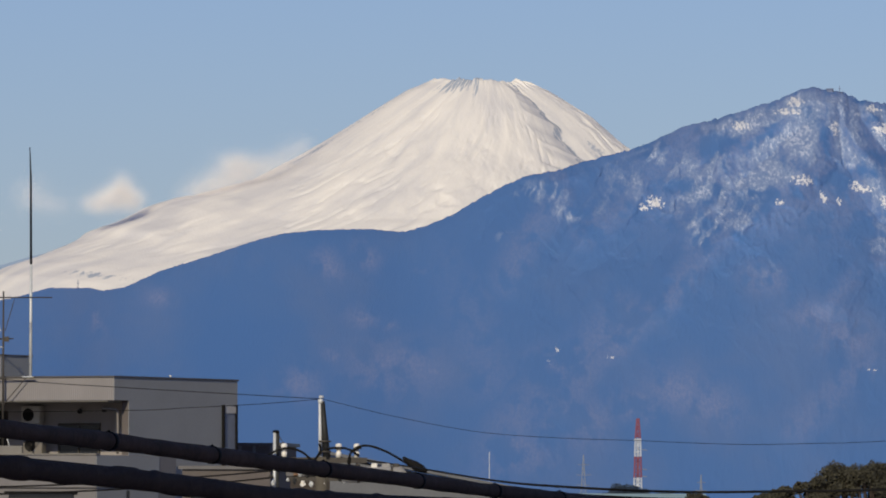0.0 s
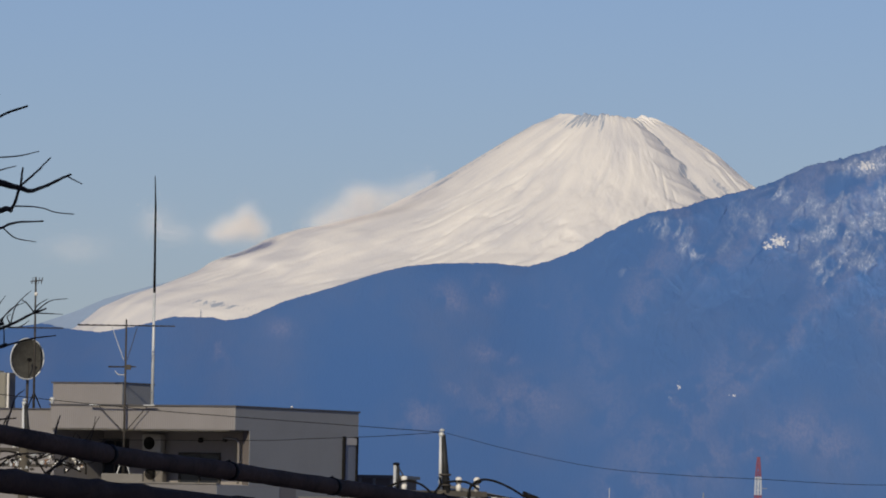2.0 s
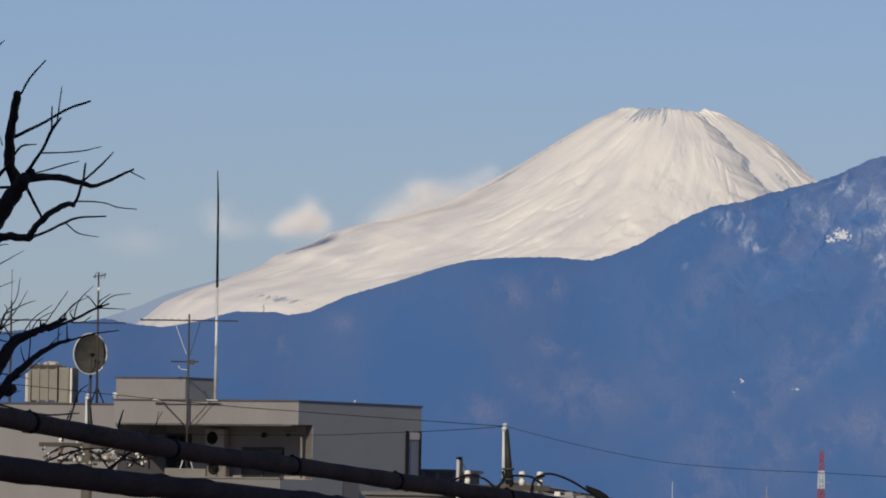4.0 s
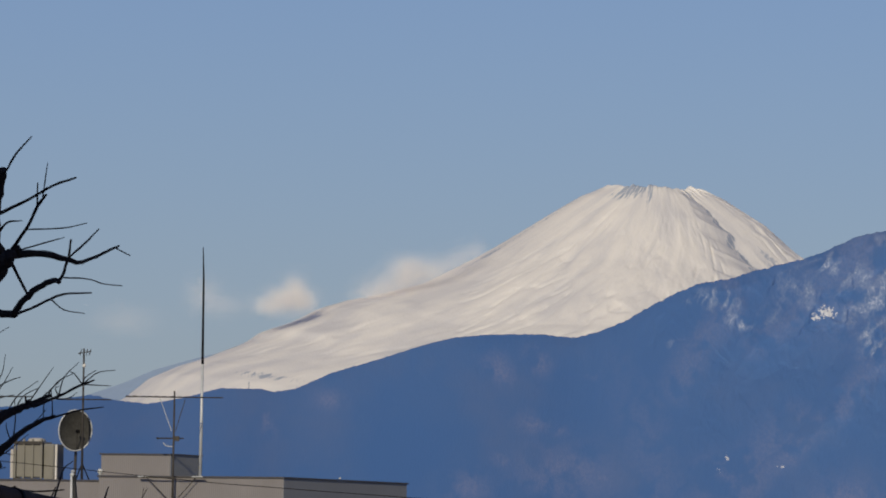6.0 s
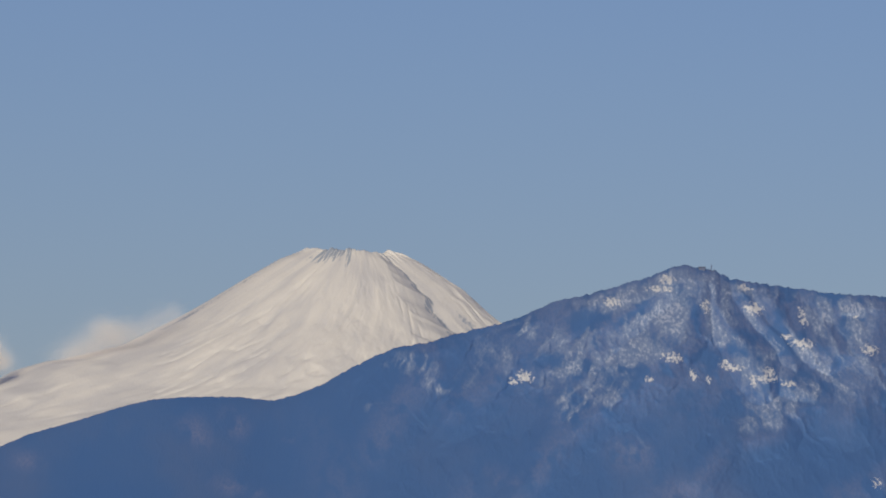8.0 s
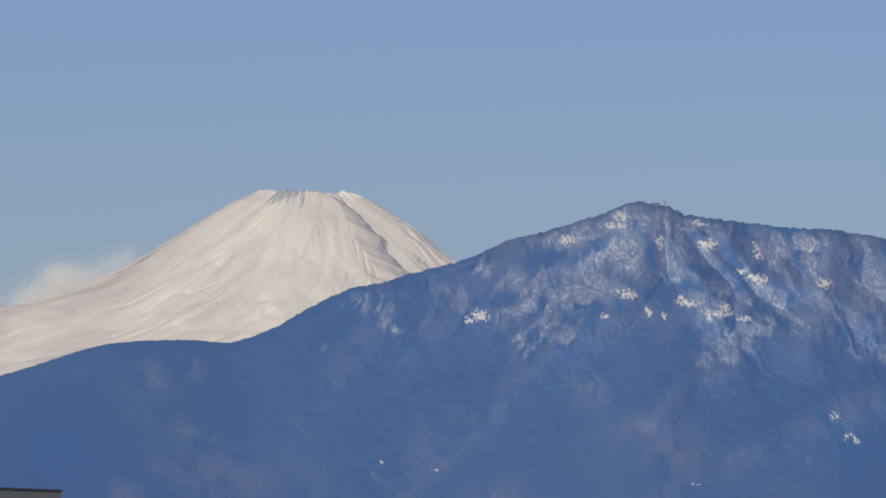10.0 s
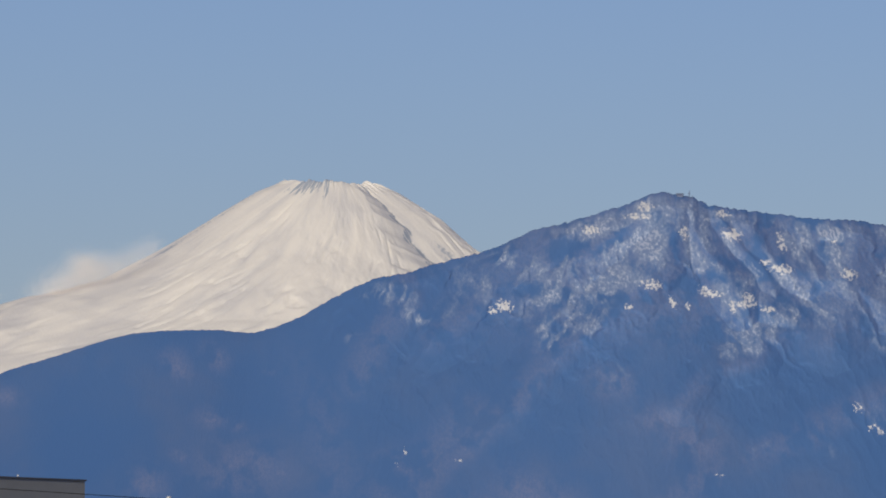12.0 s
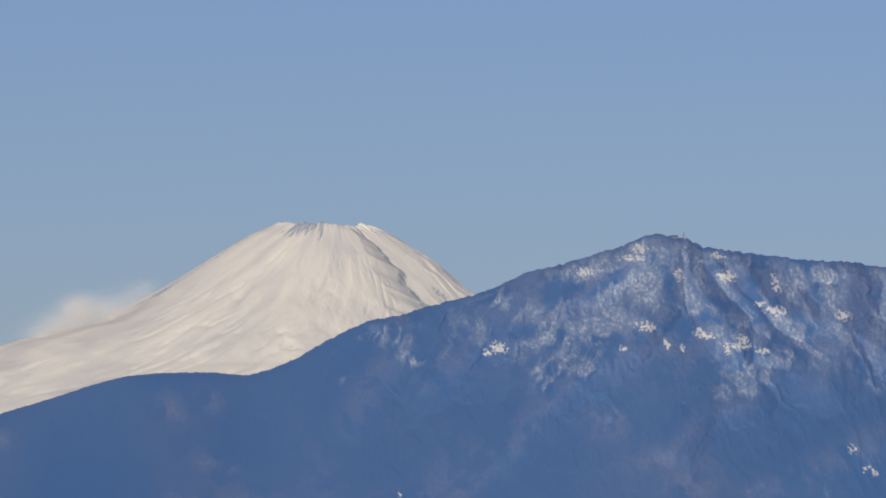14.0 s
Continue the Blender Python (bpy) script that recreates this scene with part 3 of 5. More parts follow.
FELLED = [(-0.37, 1.06, 0.36, 0.21), (-0.31, 1.19, 0.06, 0.04), (-0.07, 1.02, 0.05, 0.04), (-0.68, 0.90, 0.04, 0.03), (-0.90, 1.87, 0.11, 0.12), (-0.60, 1.94, 0.09, 0.11), (-0.20, 1.83, 0.05, 0.03), (-0.86, 1.16, 0.07, 0.06), (-0.64, 1.47, 0.12, 0.07), (-0.40, 1.40, 0.06, 0.04), (1.39, 1.25, 0.07, 0.10), (0.90, 1.11, 0.06, 0.12), (0.86, 1.11, 0.18, 0.12), (-2.72, 1.42, 0.06, 0.10), (-1.13, 0.93, 0.18, 0.13), (-2.25, 1.60, 0.11, 0.07)]
FELLED += [(1.06, 0.64, 0.27, 0.21), (0.61, 0.40, 0.27, 0.16), (1.86, 0.89, 0.27, 0.18), (3.20, 1.30, 0.22, 0.18), (2.57, 1.79, 0.18, 0.13), (1.55, 0.76, 0.22, 0.13), (2.98, 1.48, 0.27, 0.13), (2.13, 0.76, 0.22, 0.18)]
build_range()


# ---- clouds clinging to the slope: drifts of fine bright flecks ----
def build_cloud(name, label, puffs, count, seed):
    rng = random.Random(seed)
    s = Shape()
    weights = [w for *_, w in puffs]
    for _ in range(count):
        x, y, z, rx, rz, _w = rng.choices(puffs, weights)[0]
        p = (x + rng.gauss(0, rx), y + rng.gauss(0, 6), z + rng.gauss(0, rz))
        k = rng.uniform(0.05, 0.088)
        s.add([(p[0] + k, p[1], p[2] - k * 0.4), (p[0] - k, p[1] + 0.04, p[2] - k * 0.5), (p[0] + rng.uniform(-k, k), p[1] + 0.4 * k, p[2] + k * 0.8), (p[0], p[1] + 0.3 * k, p[2] - k * 0.2)],
              [(0, 1, 2), (0, 3, 1), (0, 2, 3), (1, 3, 2)])
    tagged(part(name, s, CLOUD), label, "cloud", kind="stuff")


build_cloud("cloud", "small pale puff of cloud beside the snow slope",
            [(-203, 4420, 194, 6, 4, 5), (-196, 4420, 199, 4, 5, 4), (-190, 4420, 193, 4, 4, 3), (-212, 4420, 190, 5, 3, 2), (-199, 4420, 191, 9, 5, 2)], 92000, 1)
build_cloud("cloud", "pale banner of cloud rising off the snow slope",
            [(-126, 4440, 209, 8, 6, 6), (-128, 4440, 216, 6, 4, 2), (-116, 4440, 210, 8, 6, 4), (-138, 4440, 203, 9, 5, 5), (-146, 4440, 197, 8, 4, 4), (-106, 4440, 214, 6, 5, 2), (-95, 4440, 220, 5, 5, 1.4), (-86, 4440, 226, 4, 4, 0.7)], 170000, 2)
build_cloud("cloud", "faint thin wisp of cloud", [(-252, 4420, 196, 6, 6, 3), (-240, 4420, 190, 8, 4, 2), (-300, 4420, 180, 12, 5, 3)], 24000, 3)


# ---- apartment building ----
HOUSE = pose(-11.35, 250, 0, 0, 0, -28)


def build_apartments():
    b = thing("apartment_building", "beige ribbed apartment block with a deep upper balcony and flat roof", "building", HOUSE)
    core = part("wall", Shape().box((-7.5, 3.6, 0), (0, 8.6, 12.477)), LIFTED_WALL, b, "plain rendered wall lightened to lift the recess shade")
    # Wing wall end in dark brown, its shade put into the colour.
    part("wing_wall", Shape().box((-0.26, 1.0, 10.6), (0, 3.597, 12.477)), TILE_ROOF, b)
    part("parapet", Shape().box((-7.5, 0, 12.48), (0, 8.62, 13.27)), SIDING, b, "beige ribbed parapet band over the balcony")
    part("shade_side_skin", Shape().box((0.003, 0.0, 12.485), (0.02, 8.6, 13.265)), SHADE_SIDE_TONE, b, "plain side wall skin with sky-lit shade in its grey")
    part("shade_side_skin", Shape().box((0.003, 1.0, 0), (0.02, 8.6, 12.482)), SHADE_SIDE_TONE, b, "plain side wall skin with sky-lit shade in its grey")
    part("wing", Shape().box((-30, 0.28, 0), (-7.503, 8.6, 13.12)), SIDING, b, "beige ribbed siding wall")
    part("coping", Shape().box((-7.55, -0.05, 13.273), (0.05, 0.2, 13.33)).box((-0.2, 0.2, 13.273), (0.05, 8.67, 13.33)), COPING, b)
    part("coping", Shape().box((-30, 0.22, 13.123), (-7.55, 0.5, 13.17)), COPING, b)
    part("roof", Shape().box((-7.3, 0.3, 13.274), (-0.3, 8.5, 13.29)), ROOFING, b)
    part("balcony", Shape().box((-7.5, -1.9, 9.45), (0.42, 3.597, 10.58), None, 0.02), RENDERED, b, "solid rendered balcony front")
    part("balcony_cap", Shape().box((-7.5, -1.95, 10.583), (0.46, -1.7, 10.63)), CONCRETE, b)
    part("lower_wall", Shape().box((-7.5, -1.8, 0), (0.38, 3.597, 9.447)), RENDERED, b)
    part("shade_side_skin", Shape().box((0.423, -1.88, 9.47), (0.44, 2.39, 10.56)), SHADE_SIDE_TONE, b)
    part("shade_side_skin", Shape().box((0.383, -1.78, 0), (0.40, 2.39, 9.444)), SHADE_SIDE_TONE, b)
    part("soffit", Shape().box((-7.45, 0.05, 12.435), (-0.27, 3.59, 12.475)), CONCRETE, b)
    # windows and their frames in the recess
    for x0, x1, z1 in ((-4.29, -2.74, 11.65), (-7.45, -6.54, 12.1)):
        win = part("window", Shape().box((x0, 3.56, 10.65), (x1, 3.598, z1)), DARK_GLASS, b, "dark balcony window")
        for lo, hi in (((x0 - 0.08, 3.53, z1), (x1 + 0.08, 3.598, z1 + 0.08)), ((x0 - 0.08, 3.53, 10.6), (x0, 3.598, z1)), ((x1, 3.53, 10.6), (x1 + 0.08, 3.598, z1)), (((x0 + x1) / 2 - 0.03, 3.52, 10.6), ((x0 + x1) / 2 + 0.03, 3.558, z1))):
            part("frame", Shape().box(lo, hi), DULL_STEEL, win)
    # shuttered bay in the storey below
    win = part("window", Shape().box((-3.1, -1.84, 8.1), (-0.5, -1.803, 9.25)), DARK_GLASS, b, "dark shuttered bay")
    for k in range(6):
        part("slat", Shape().box((-3.1, -1.86, 8.2 + 0.18 * k), (-0.5, -1.84, 8.215 + 0.18 * k)), DULL_STEEL, win)
    part("lintel", Shape().box((-3.25, -1.9, 9.253), (-0.35, -1.803, 9.33)), BLACK_METAL, b)
    part("downpipe", Shape().tube([(-3.55, -1.95, 7.5), (-3.55, -1.95, 9.9)], 0.045, 10), PALE_PAINT, b, "white downpipe on the balcony front", True)
    # narrow openings low on the shaded side
    for x, y, w in ((0.38, 0.2, 0.22), (0.02, 2.7, 0.35), (0.02, 3.8, 0.35), (0.02, 5.6, 0.8)):
        part("window", Shape().box((x - 0.03, y, 8.3), (x + 0.02, y + w, 9.36)), DARK_GLASS, b)
    for y, w in ((7.5, 0.98),):
        shaft = part("light_shaft", Shape().box((0.003, y, 9.5), (0.06, y + w, 12.35)), FROSTED, b, "tall grey-blue glazed strip in a black frame")
        for yy in (y - 0.02, y + w - 0.10):
            part("frame", Shape().box((0.0, yy, 9.5), (0.12, yy + 0.08, 12.42)), BLACK_METAL, shaft)
        part("transom", Shape().box((0.003, y + 0.12, 10.75), (0.10, y + w - 0.1, 10.83)), BLACK_METAL, shaft)
        part("head_panel", Shape().box((0.003, y + 0.12, 12.12), (0.09, y + w - 0.1, 12.36)), PLASTIC, shaft)
    # downpipe and wall fittings
    part("downpipe", Shape().tube(curve_points([(-1.03, 0.93, 12.22), (-0.60, 0.93, 12.19), (-0.42, 0.93, 12.12), (-0.385, 0.93, 11.8), (-0.385, 0.93, 10.63)], 5), 0.045, 10), DIM_PLASTIC, b, "cream downpipe", True)
    for x, z in ((-2.44, 12.2), (-3.44, 12.15), (-5.64, 12.22)):
        part("wall_lamp", Shape().lathe((x, 3.48, z - 0.08), [(0.05, 0), (0.09, 0.04), (0.09, 0.14), (0.04, 0.18)]), BLACK_METAL, b, "", True)
    # stair head on the roof
    head = part("stair_head", Shape().box((-9.3, 3.0, 13.0), (-6.43, 5.1, 14.12)), SIDING, b, "low ribbed box on the roof")
    part("shade_side_skin", Shape().box((-6.427, 3.0, 13.3), (-6.41, 5.1, 14.118)), SHADE_SIDE_TONE, head)
    part("coping", Shape().box((-9.35, 2.95, 14.123), (-6.38, 5.15, 14.17)), COPING, head)
    part("vent", Shape().lathe((-0.12, 4.1, 13.33), [(0.02, 0), (0.02, 0.03), (0.045, 0.035), (0.035, 0.07), (0.01, 0.08)]), PORCELAIN, b, "", True)
    return core


def build_ac(m, stand, casing):
    a = thing("air_conditioner", "off-white outdoor air conditioner unit with a round dark fan", "air conditioner", m, group="outdoor air conditioners")
    part("casing", Shape().box((-0.39, -0.15, 0), (0.39, 0.15, 0.62), None, 0.02), casing, a)
    fan = part("fan_grille", Shape().tube([(-0.10, -0.152, 0.31), (-0.10, -0.165, 0.31)], [0.23, 0.22], 28), BLACK_METAL, a, "round dark fan grille")
    for r in (0.08, 0.15, 0.21):
        ring = [(-0.10 + r * math.cos(t), -0.172, 0.31 + r * math.sin(t)) for t in [math.pi * k / 10 for k in range(21)]]
        part("ring", Shape().tube(ring, 0.006, 5), DULL_STEEL, fan)
    part("side_cover", Shape().box((0.20, -0.165, 0.05), (0.37, -0.152, 0.57)), casing, a)
    for x in (-0.28, 0.28):
        part("bracket", Shape().box((x - 0.02, -0.17, -stand), (x + 0.02, 0.16, -0.003)), GALV, a)


def build_tank(m):
    t = thing("water_tank", "cream panelled roof tank in a steel frame", "tank", m)
    part("body", Shape().box((-0.55, -0.5, 0.12), (0.55, 0.5, 1.18), None, 0.03), TANK, t)
    for x in (-0.6, -0.2, 0.2, 0.6):
        part("post", Shape().box((x - 0.045, -0.56, 0), (x + 0.045, -0.503, 1.26)), TANK, t)
    part("lid", Shape().lathe((0.1, 0, 1.183), [(0.36, 0), (0.36, 0.05), (0.30, 0.10), (0.1, 0.12)], 20), PLASTIC, t, "", True)
    for z in (0.0, 1.10):
        part("rail", Shape().box((-0.65, -0.58, z), (0.65, -0.562, z + 0.09)), DULL_STEEL, t)
    side = part("cabinet", Shape().box((0.66, -0.45, 0), (1.12, 0.4, 1.12), None, 0.02), ROOFING, t, "grey side cabinet")
    part("door", Shape().box((0.70, -0.47, 0.08), (1.08, -0.452, 1.04)), TANK, side)
    part("pipe", Shape().tube([(1.2, -0.4, 0), (1.2, -0.4, 1.1)], 0.05), PORCELAIN, t)
    part("ladder_panel", Shape().box((-0.85, -0.45, 0.1), (-0.72, 0.2, 0.95)), PLASTIC, t)


def build_dish(m):
    d = thing("satellite_dish", "large grey mesh dish on a steel post", "satellite dish", m)
    s, n, rings = Shape(), 40, 7
    vs = [(0, 0.16, 0)]
    for k in range(1, rings + 1):
        r = k / rings
        vs += [(0.56 * r * math.cos(t), 0.16 * (1 - r * r), 0.66 * r * math.sin(t)) for t in [2 * math.pi * i / n for i in range(n)]]
    fs = [(0, 1 + i, 1 + (i + 1) % n) for i in range(n)]
    for k in range(rings - 1):
        fs += [(1 + k * n + i, 1 + k * n + (i + 1) % n, 1 + (k + 1) * n + (i + 1) % n, 1 + (k + 1) * n + i) for i in range(n)]
    s.add(vs, fs)
    face = part("reflector", s, DISH, d, "fine grey mesh bowl", True)
    part("rim", Shape().tube([(0.56 * math.cos(t), 0, 0.66 * math.sin(t)) for t in [2 * math.pi * i / 40 for i in range(41)]], 0.022, 8), GALV, d, "", True)
    for t in range(0, 360, 60):
        c, q = math.cos(radians(t)), math.sin(radians(t))
        part("rib", Shape().tube([(0, 0.19, 0), (0.28 * c, 0.15, 0.33 * q), (0.56 * c, 0.02, 0.66 * q)], 0.012, 6), DULL_STEEL, face)
    part("feed", Shape().tube([(0, -0.32, -0.02), (0, -0.18, -0.02)], 0.06, 10), BLACK_METAL, d)
    part("feed_arm", Shape().tube([(0, -0.2, -0.04), (0.05, -0.05, -0.5), (0.05, 0.0, -0.64)], 0.015, 6), DULL_STEEL, d)
    part("post", Shape().tube([(0.12, 0.24, 0.2), (0.12, 0.24, -1.8)], 0.045, 10), DULL_STEEL, d)
    part("box", Shape().box((-0.12, 0.2, 0.05), (0.2, 0.32, 0.32)), BLACK_METAL, d)


def yagi(parent, at, length, count, size, way=1.0, name="yagi"):
    x, y, z = at
    boom = part(name, Shape().tube([(x - length / 2, y, z), (x + length / 2, y, z + 0.02 * way)], 0.022, 6), DULL_STEEL, parent, "many-armed aerial")
    for k in range(count):
        p = x - length / 2 + length * (k + 0.3) / count
        r = size * (0.7 + 0.3 * math.sin(k * 1.7))
        part("element", Shape().tube([(p - 0.05, y - r, z + 0.03), (p + 0.05, y + r, z + 0.03)], 0.011, 5), DULL_STEEL, boom)


def build_roof_aerials():
    a = thing("television_aerial", "rusty aerial pole with long and short aerials on a plinth", "antenna", pose(-15.28, 251.8, 10.583))
    part("pole", Shape().tube([(0, 0, 0.32), (0, 0, 3.0), (0.0, 0, 5.70)], [0.045, 0.038, 0.03], 10), DULL_STEEL, a, "", True)
    along = pose(0, 0, 0, 0, 0, -28)
    part("plinth", Shape().box((-0.75, -0.22, 0), (0.70, 0.22, 0.33), None, 0.03), CONCRETE, a)
    for x in (-0.22, 0.22):
        part("strut", Shape().tube([(x, 0, 0.33), (x * 0.2, 0, 0.9)], 0.02, 6), GALV, a)
    bar = part("crossbar", Shape().box((-1.4, -0.018, 2.66), (1.3, 0.018, 2.70), along), DULL_STEEL, a)
    for x in (-1.2, 1.0):
        part("plate", Shape().box((x - 0.22, -0.03, 2.70), (x + 0.22, 0.03, 2.735), along), GALV, bar)
    for x in (-0.92, 0.80):
        part("brace", Shape().tube([(x, -0.53 * x, 2.66), (0, 0, 1.75)], 0.017, 6), DULL_STEEL, bar)
    yagi(a, (0.0, 0, 5.47), 3.4, 13, 0.35)
    for x, mat in ((-0.50, GALV), (0.38, DULL_STEEL)):
        part("stay", Shape().tube([(x, 0, 5.42), (x * 0.15, 0, 4.3)], 0.014, 6), mat, a)
    yagi(a, (-0.12, 0, 4.03), 0.95, 6, 0.16)
    part("clamp_box", Shape().box((0.02, -0.07, 3.95), (0.2, 0.07, 4.12)), DULL_STEEL, a)
    part("bent_arm", Shape().tube(curve_points([(-0.36, 0, 3.9), (-0.25, 0, 3.78), (-0.02, 0, 3.76)], 4), 0.018, 6), GALV, a)

    w = thing("whip_mast", "slim tapering whip mast with a pale steel foot", "antenna", pose(-14.43, 253.6, 13.29))
    part("foot", Shape().tube([(0, 0, 0), (0.0, 0, 4.0)], [0.058, 0.046], 10), GALV, w, "pale painted steel tube", True)
    part("whip", Shape().tube([(0, 0, 4.0), (-0.02, 0, 7.0), (-0.06, 0, 8.1)], [0.045, 0.035, 0.015], 8), BLACK_METAL, w, "", True)
    part("base_plate", Shape().box((-0.2, -0.2, 0.0), (0.2, 0.2, 0.03)), GALV, w)

    m = thing("aerial_mast", "thin rooftop mast with a small comb aerial at its head", "antenna", pose(-18.75, 255.9, 13.12))
    part("pole", Shape().tube([(0, 0, 0), (-0.02, 0, 4.72)], [0.045, 0.03], 8), DULL_STEEL, m, "", True)
    for x in (-0.25, 0.28):
        part("stay", Shape().tube([(x, 0.1, 0.0), (0, 0, 0.65)], 0.025, 6), BLACK_METAL, m)
    head = part("head", Shape().tube([(-0.22, 0, 4.55), (0.24, 0, 4.62)], 0.02, 6), DULL_STEEL, m)
    for k in range(4):
        part("element", Shape().tube([(-0.15 + 0.11 * k, -0.12, 4.48), (-0.12 + 0.11 * k, 0.12, 4.70)], 0.014, 5), DULL_STEEL, head)
    part("lamp", Shape().lathe((0, 0, 4.05), [(0.03, 0), (0.06, 0.04), (0.06, 0.1), (0.02, 0.14)]), PORCELAIN, m)
    yagi(m, (0.05, -0.2, 2.9), 1.9, 9, 0.2)

    for x, top in ((-21.95, 16.8), (-22.6, 16.3)):
        p = thing("aerial_mast", "thin rooftop pole with slim cross arms", "antenna", pose(x, 257.2, 13.12))
        part("pole", Shape().tube([(0, 0, 0), (0, 0, top - 13.12)], [0.05, 0.03], 8), DULL_STEEL, p)
        part("whip", Shape().tube([(0, 0, top - 13.12), (0, 0, top - 12.0)], 0.012, 6), DULL_STEEL, p)
        yagi(p, (0.5, 0, top - 13.8), 1.6, 7, 0.18)
    v = thing("roof_vents", "pair of small round steel roof vents", "vent", pose(-17.9, 257.0, 13.12))
    for x in (-0.28, 0.12):
        part("cowl", Shape().lathe((x, 0, 0), [(0.05, 0), (0.05, 0.32), (0.10, 0.36), (0.10, 0.44), (0.05, 0.5)]), GALV, v, "", True)


FROSTED = weathered("grey_blue_frosted_glass", (0.16, 0.18, 0.23), 0.3, 0, 0.1, 0.8, 0.15)
DISH = weathered("grey_dish_mesh", (0.055, 0.055, 0.053), 0.9, 0, 0.05, 0.35, 0.4, 0, 0.05)
# Dim plastic: the lower unit's shade put into the colour; also on the downpipe.
DIM_PLASTIC = weathered("dim_grey_plastic", (0.17, 0.16, 0.155), 0.6, 0, 0.04, 0.5, 0.2)
build_apartments()
build_ac(HOUSE @ pose(-5.26, 3.3, 11.72), 0.35, PLASTIC)
build_ac(HOUSE @ pose(-5.06, 3.1, 10.65), 0.06, DIM_PLASTIC)
build_tank(pose(-20.58, 257.6, 13.12, 0, 0, -20) @ Matrix.Diagonal((0.86, 1, 1.2, 1)))
build_dish(pose(-19.05, 256.4, 14.95, 4, 0, 22) @ Matrix.Diagonal((1.1, 1.1, 1.1, 1)))
build_roof_aerials()


# ---- low houses behind the cables ----
# Dark wall tone that holds the shade low behind the cables.
SHADED_WALL = weathered("shaded_brown_wall", (0.045, 0.038, 0.035), 0.85, 0, 0.05, 0.6, 0.3)


def build_low_house(m, size, label, wall, roof, pilaster=False):
    w, d, h = size
    b = thing("low_house", label, "house", m, group="low houses behind the cables")
    part("wall", Shape().box((-w / 2, 0, 0), (w / 2, d, h)), wall, b)
    part("roof", Shape().box((-w / 2 - 0.12, -0.12, h + 0.003), (w / 2 + 0.12, d + 0.12, h + 0.12)), roof, b)
    if pilaster:
        for x in (-w * 0.42, -w * 0.1, w * 0.3):
            part("pilaster", Shape().box((x, -0.08, 0), (x + 0.1, -0.003, h)), RENDERED, b)
    for x in (-w * 0.3, w * 0.2):
        win = part("window", Shape().box((x - 0.3, -0.03, h - 1.9), (x + 0.3, -0.003, h - 0.9)), DARK_GLASS, b)
        part("sill", Shape().box((x - 0.36, -0.08, h - 1.97), (x + 0.36, -0.003, h - 1.903)), CONCRETE, win)


build_low_house(pose(-6.7, 262, 0, 0, 0, -6), (1.6, 5, 11.0), "brown flat-roofed house end with pale upright strips", TILE_ROOF, COPING, True)
build_low_house(pose(-7.1, 238, 0, 0, 0, -4), (2.9, 6, 10.05), "dull brown house end beside the apartment block", TILE_ROOF, COPING)


build_low_house(pose(-3.35, 205, 0, 0, 0, -3), (1.9, 5, 9.72), "low house behind the utility pole with shade in its dark wall colour", SHADED_WALL, COPING)


def build_grey_roof():
    b = thing("low_house", "low house with a sloping pale grey sheet roof under the cables", "house", pose(-2.95, 190, 0), group="low houses behind the cables")
    # Wall takes the sheet tone so that it fills in for roof from the camera.
    part("wall", Shape().add([(0, 0, 0), (7.0, 0, 0), (7.0, 6, 0), (0, 6, 0), (0, 0, 10.2), (7.0, 0, 8.9), (7.0, 6, 8.9), (0, 6, 10.2)],
                             [(0, 1, 5, 4), (1, 2, 6, 5), (2, 3, 7, 6), (3, 0, 4, 7), (4, 5, 6, 7), (0, 3, 2, 1)]), SHEET, b, "wall in the grey sheet tone, standing in for roof surface")
    for k in range(9):
        x = 0.8 * k - 0.12
        z = 10.23 - 1.3 * x / 7.0
        part("roof_sheet", Shape().add([(x, -0.2, z), (x + 0.79, -0.2, z - 0.147), (x + 0.79, 6.2, z - 0.147), (x, 6.2, z), (x, -0.2, z + 0.08), (x + 0.79, -0.2, z - 0.067), (x + 0.79, 6.2, z - 0.067), (x, 6.2, z + 0.08)],
                                       [(0, 1, 5, 4), (1, 2, 6, 5), (2, 3, 7, 6), (3, 0, 4, 7), (4, 5, 6, 7), (0, 3, 2, 1)]), SHEET, b)


SHEET = weathered("pale_grey_sheet", (0.118, 0.126, 0.145), 0.7, 0.1, 0.08, 0.9, 0.15)
build_grey_roof()


# ---- utility poles ----
def insulator(parent, x, z, k=1.0):
    part("insulator", Shape().lathe((x, 0, z), [(0.045 * k, 0), (0.048 * k, 0.09), (0.032 * k, 0.10), (0.032 * k, 0.12), (0.052 * k, 0.13), (0.054 * k, 0.20), (0.046 * k, 0.225), (0.02 * k, 0.235)], 14), PORCELAIN, parent, "white porcelain insulator", True)


# Pole shaft concrete, darkened in its colour for the shade it stands in.
SHADED_CONCRETE = weathered("shaded_concrete", (0.095, 0.086, 0.072), 0.9, 0, 0.03, 0.3, 0.25, 0.15)
COPPER = weathered("orange_brown_fitting", (0.20, 0.12, 0.075), 0.5, 0.2, 0.02, 0.2, 0.3)
# Near-black steel for the shaded halves of horn and side post, and dark clamps.
HORN_DARK = weathered("dark_shade_steel", (0.025, 0.027, 0.03), 0.6, 0.2, 0.02, 0.25, 0.25)


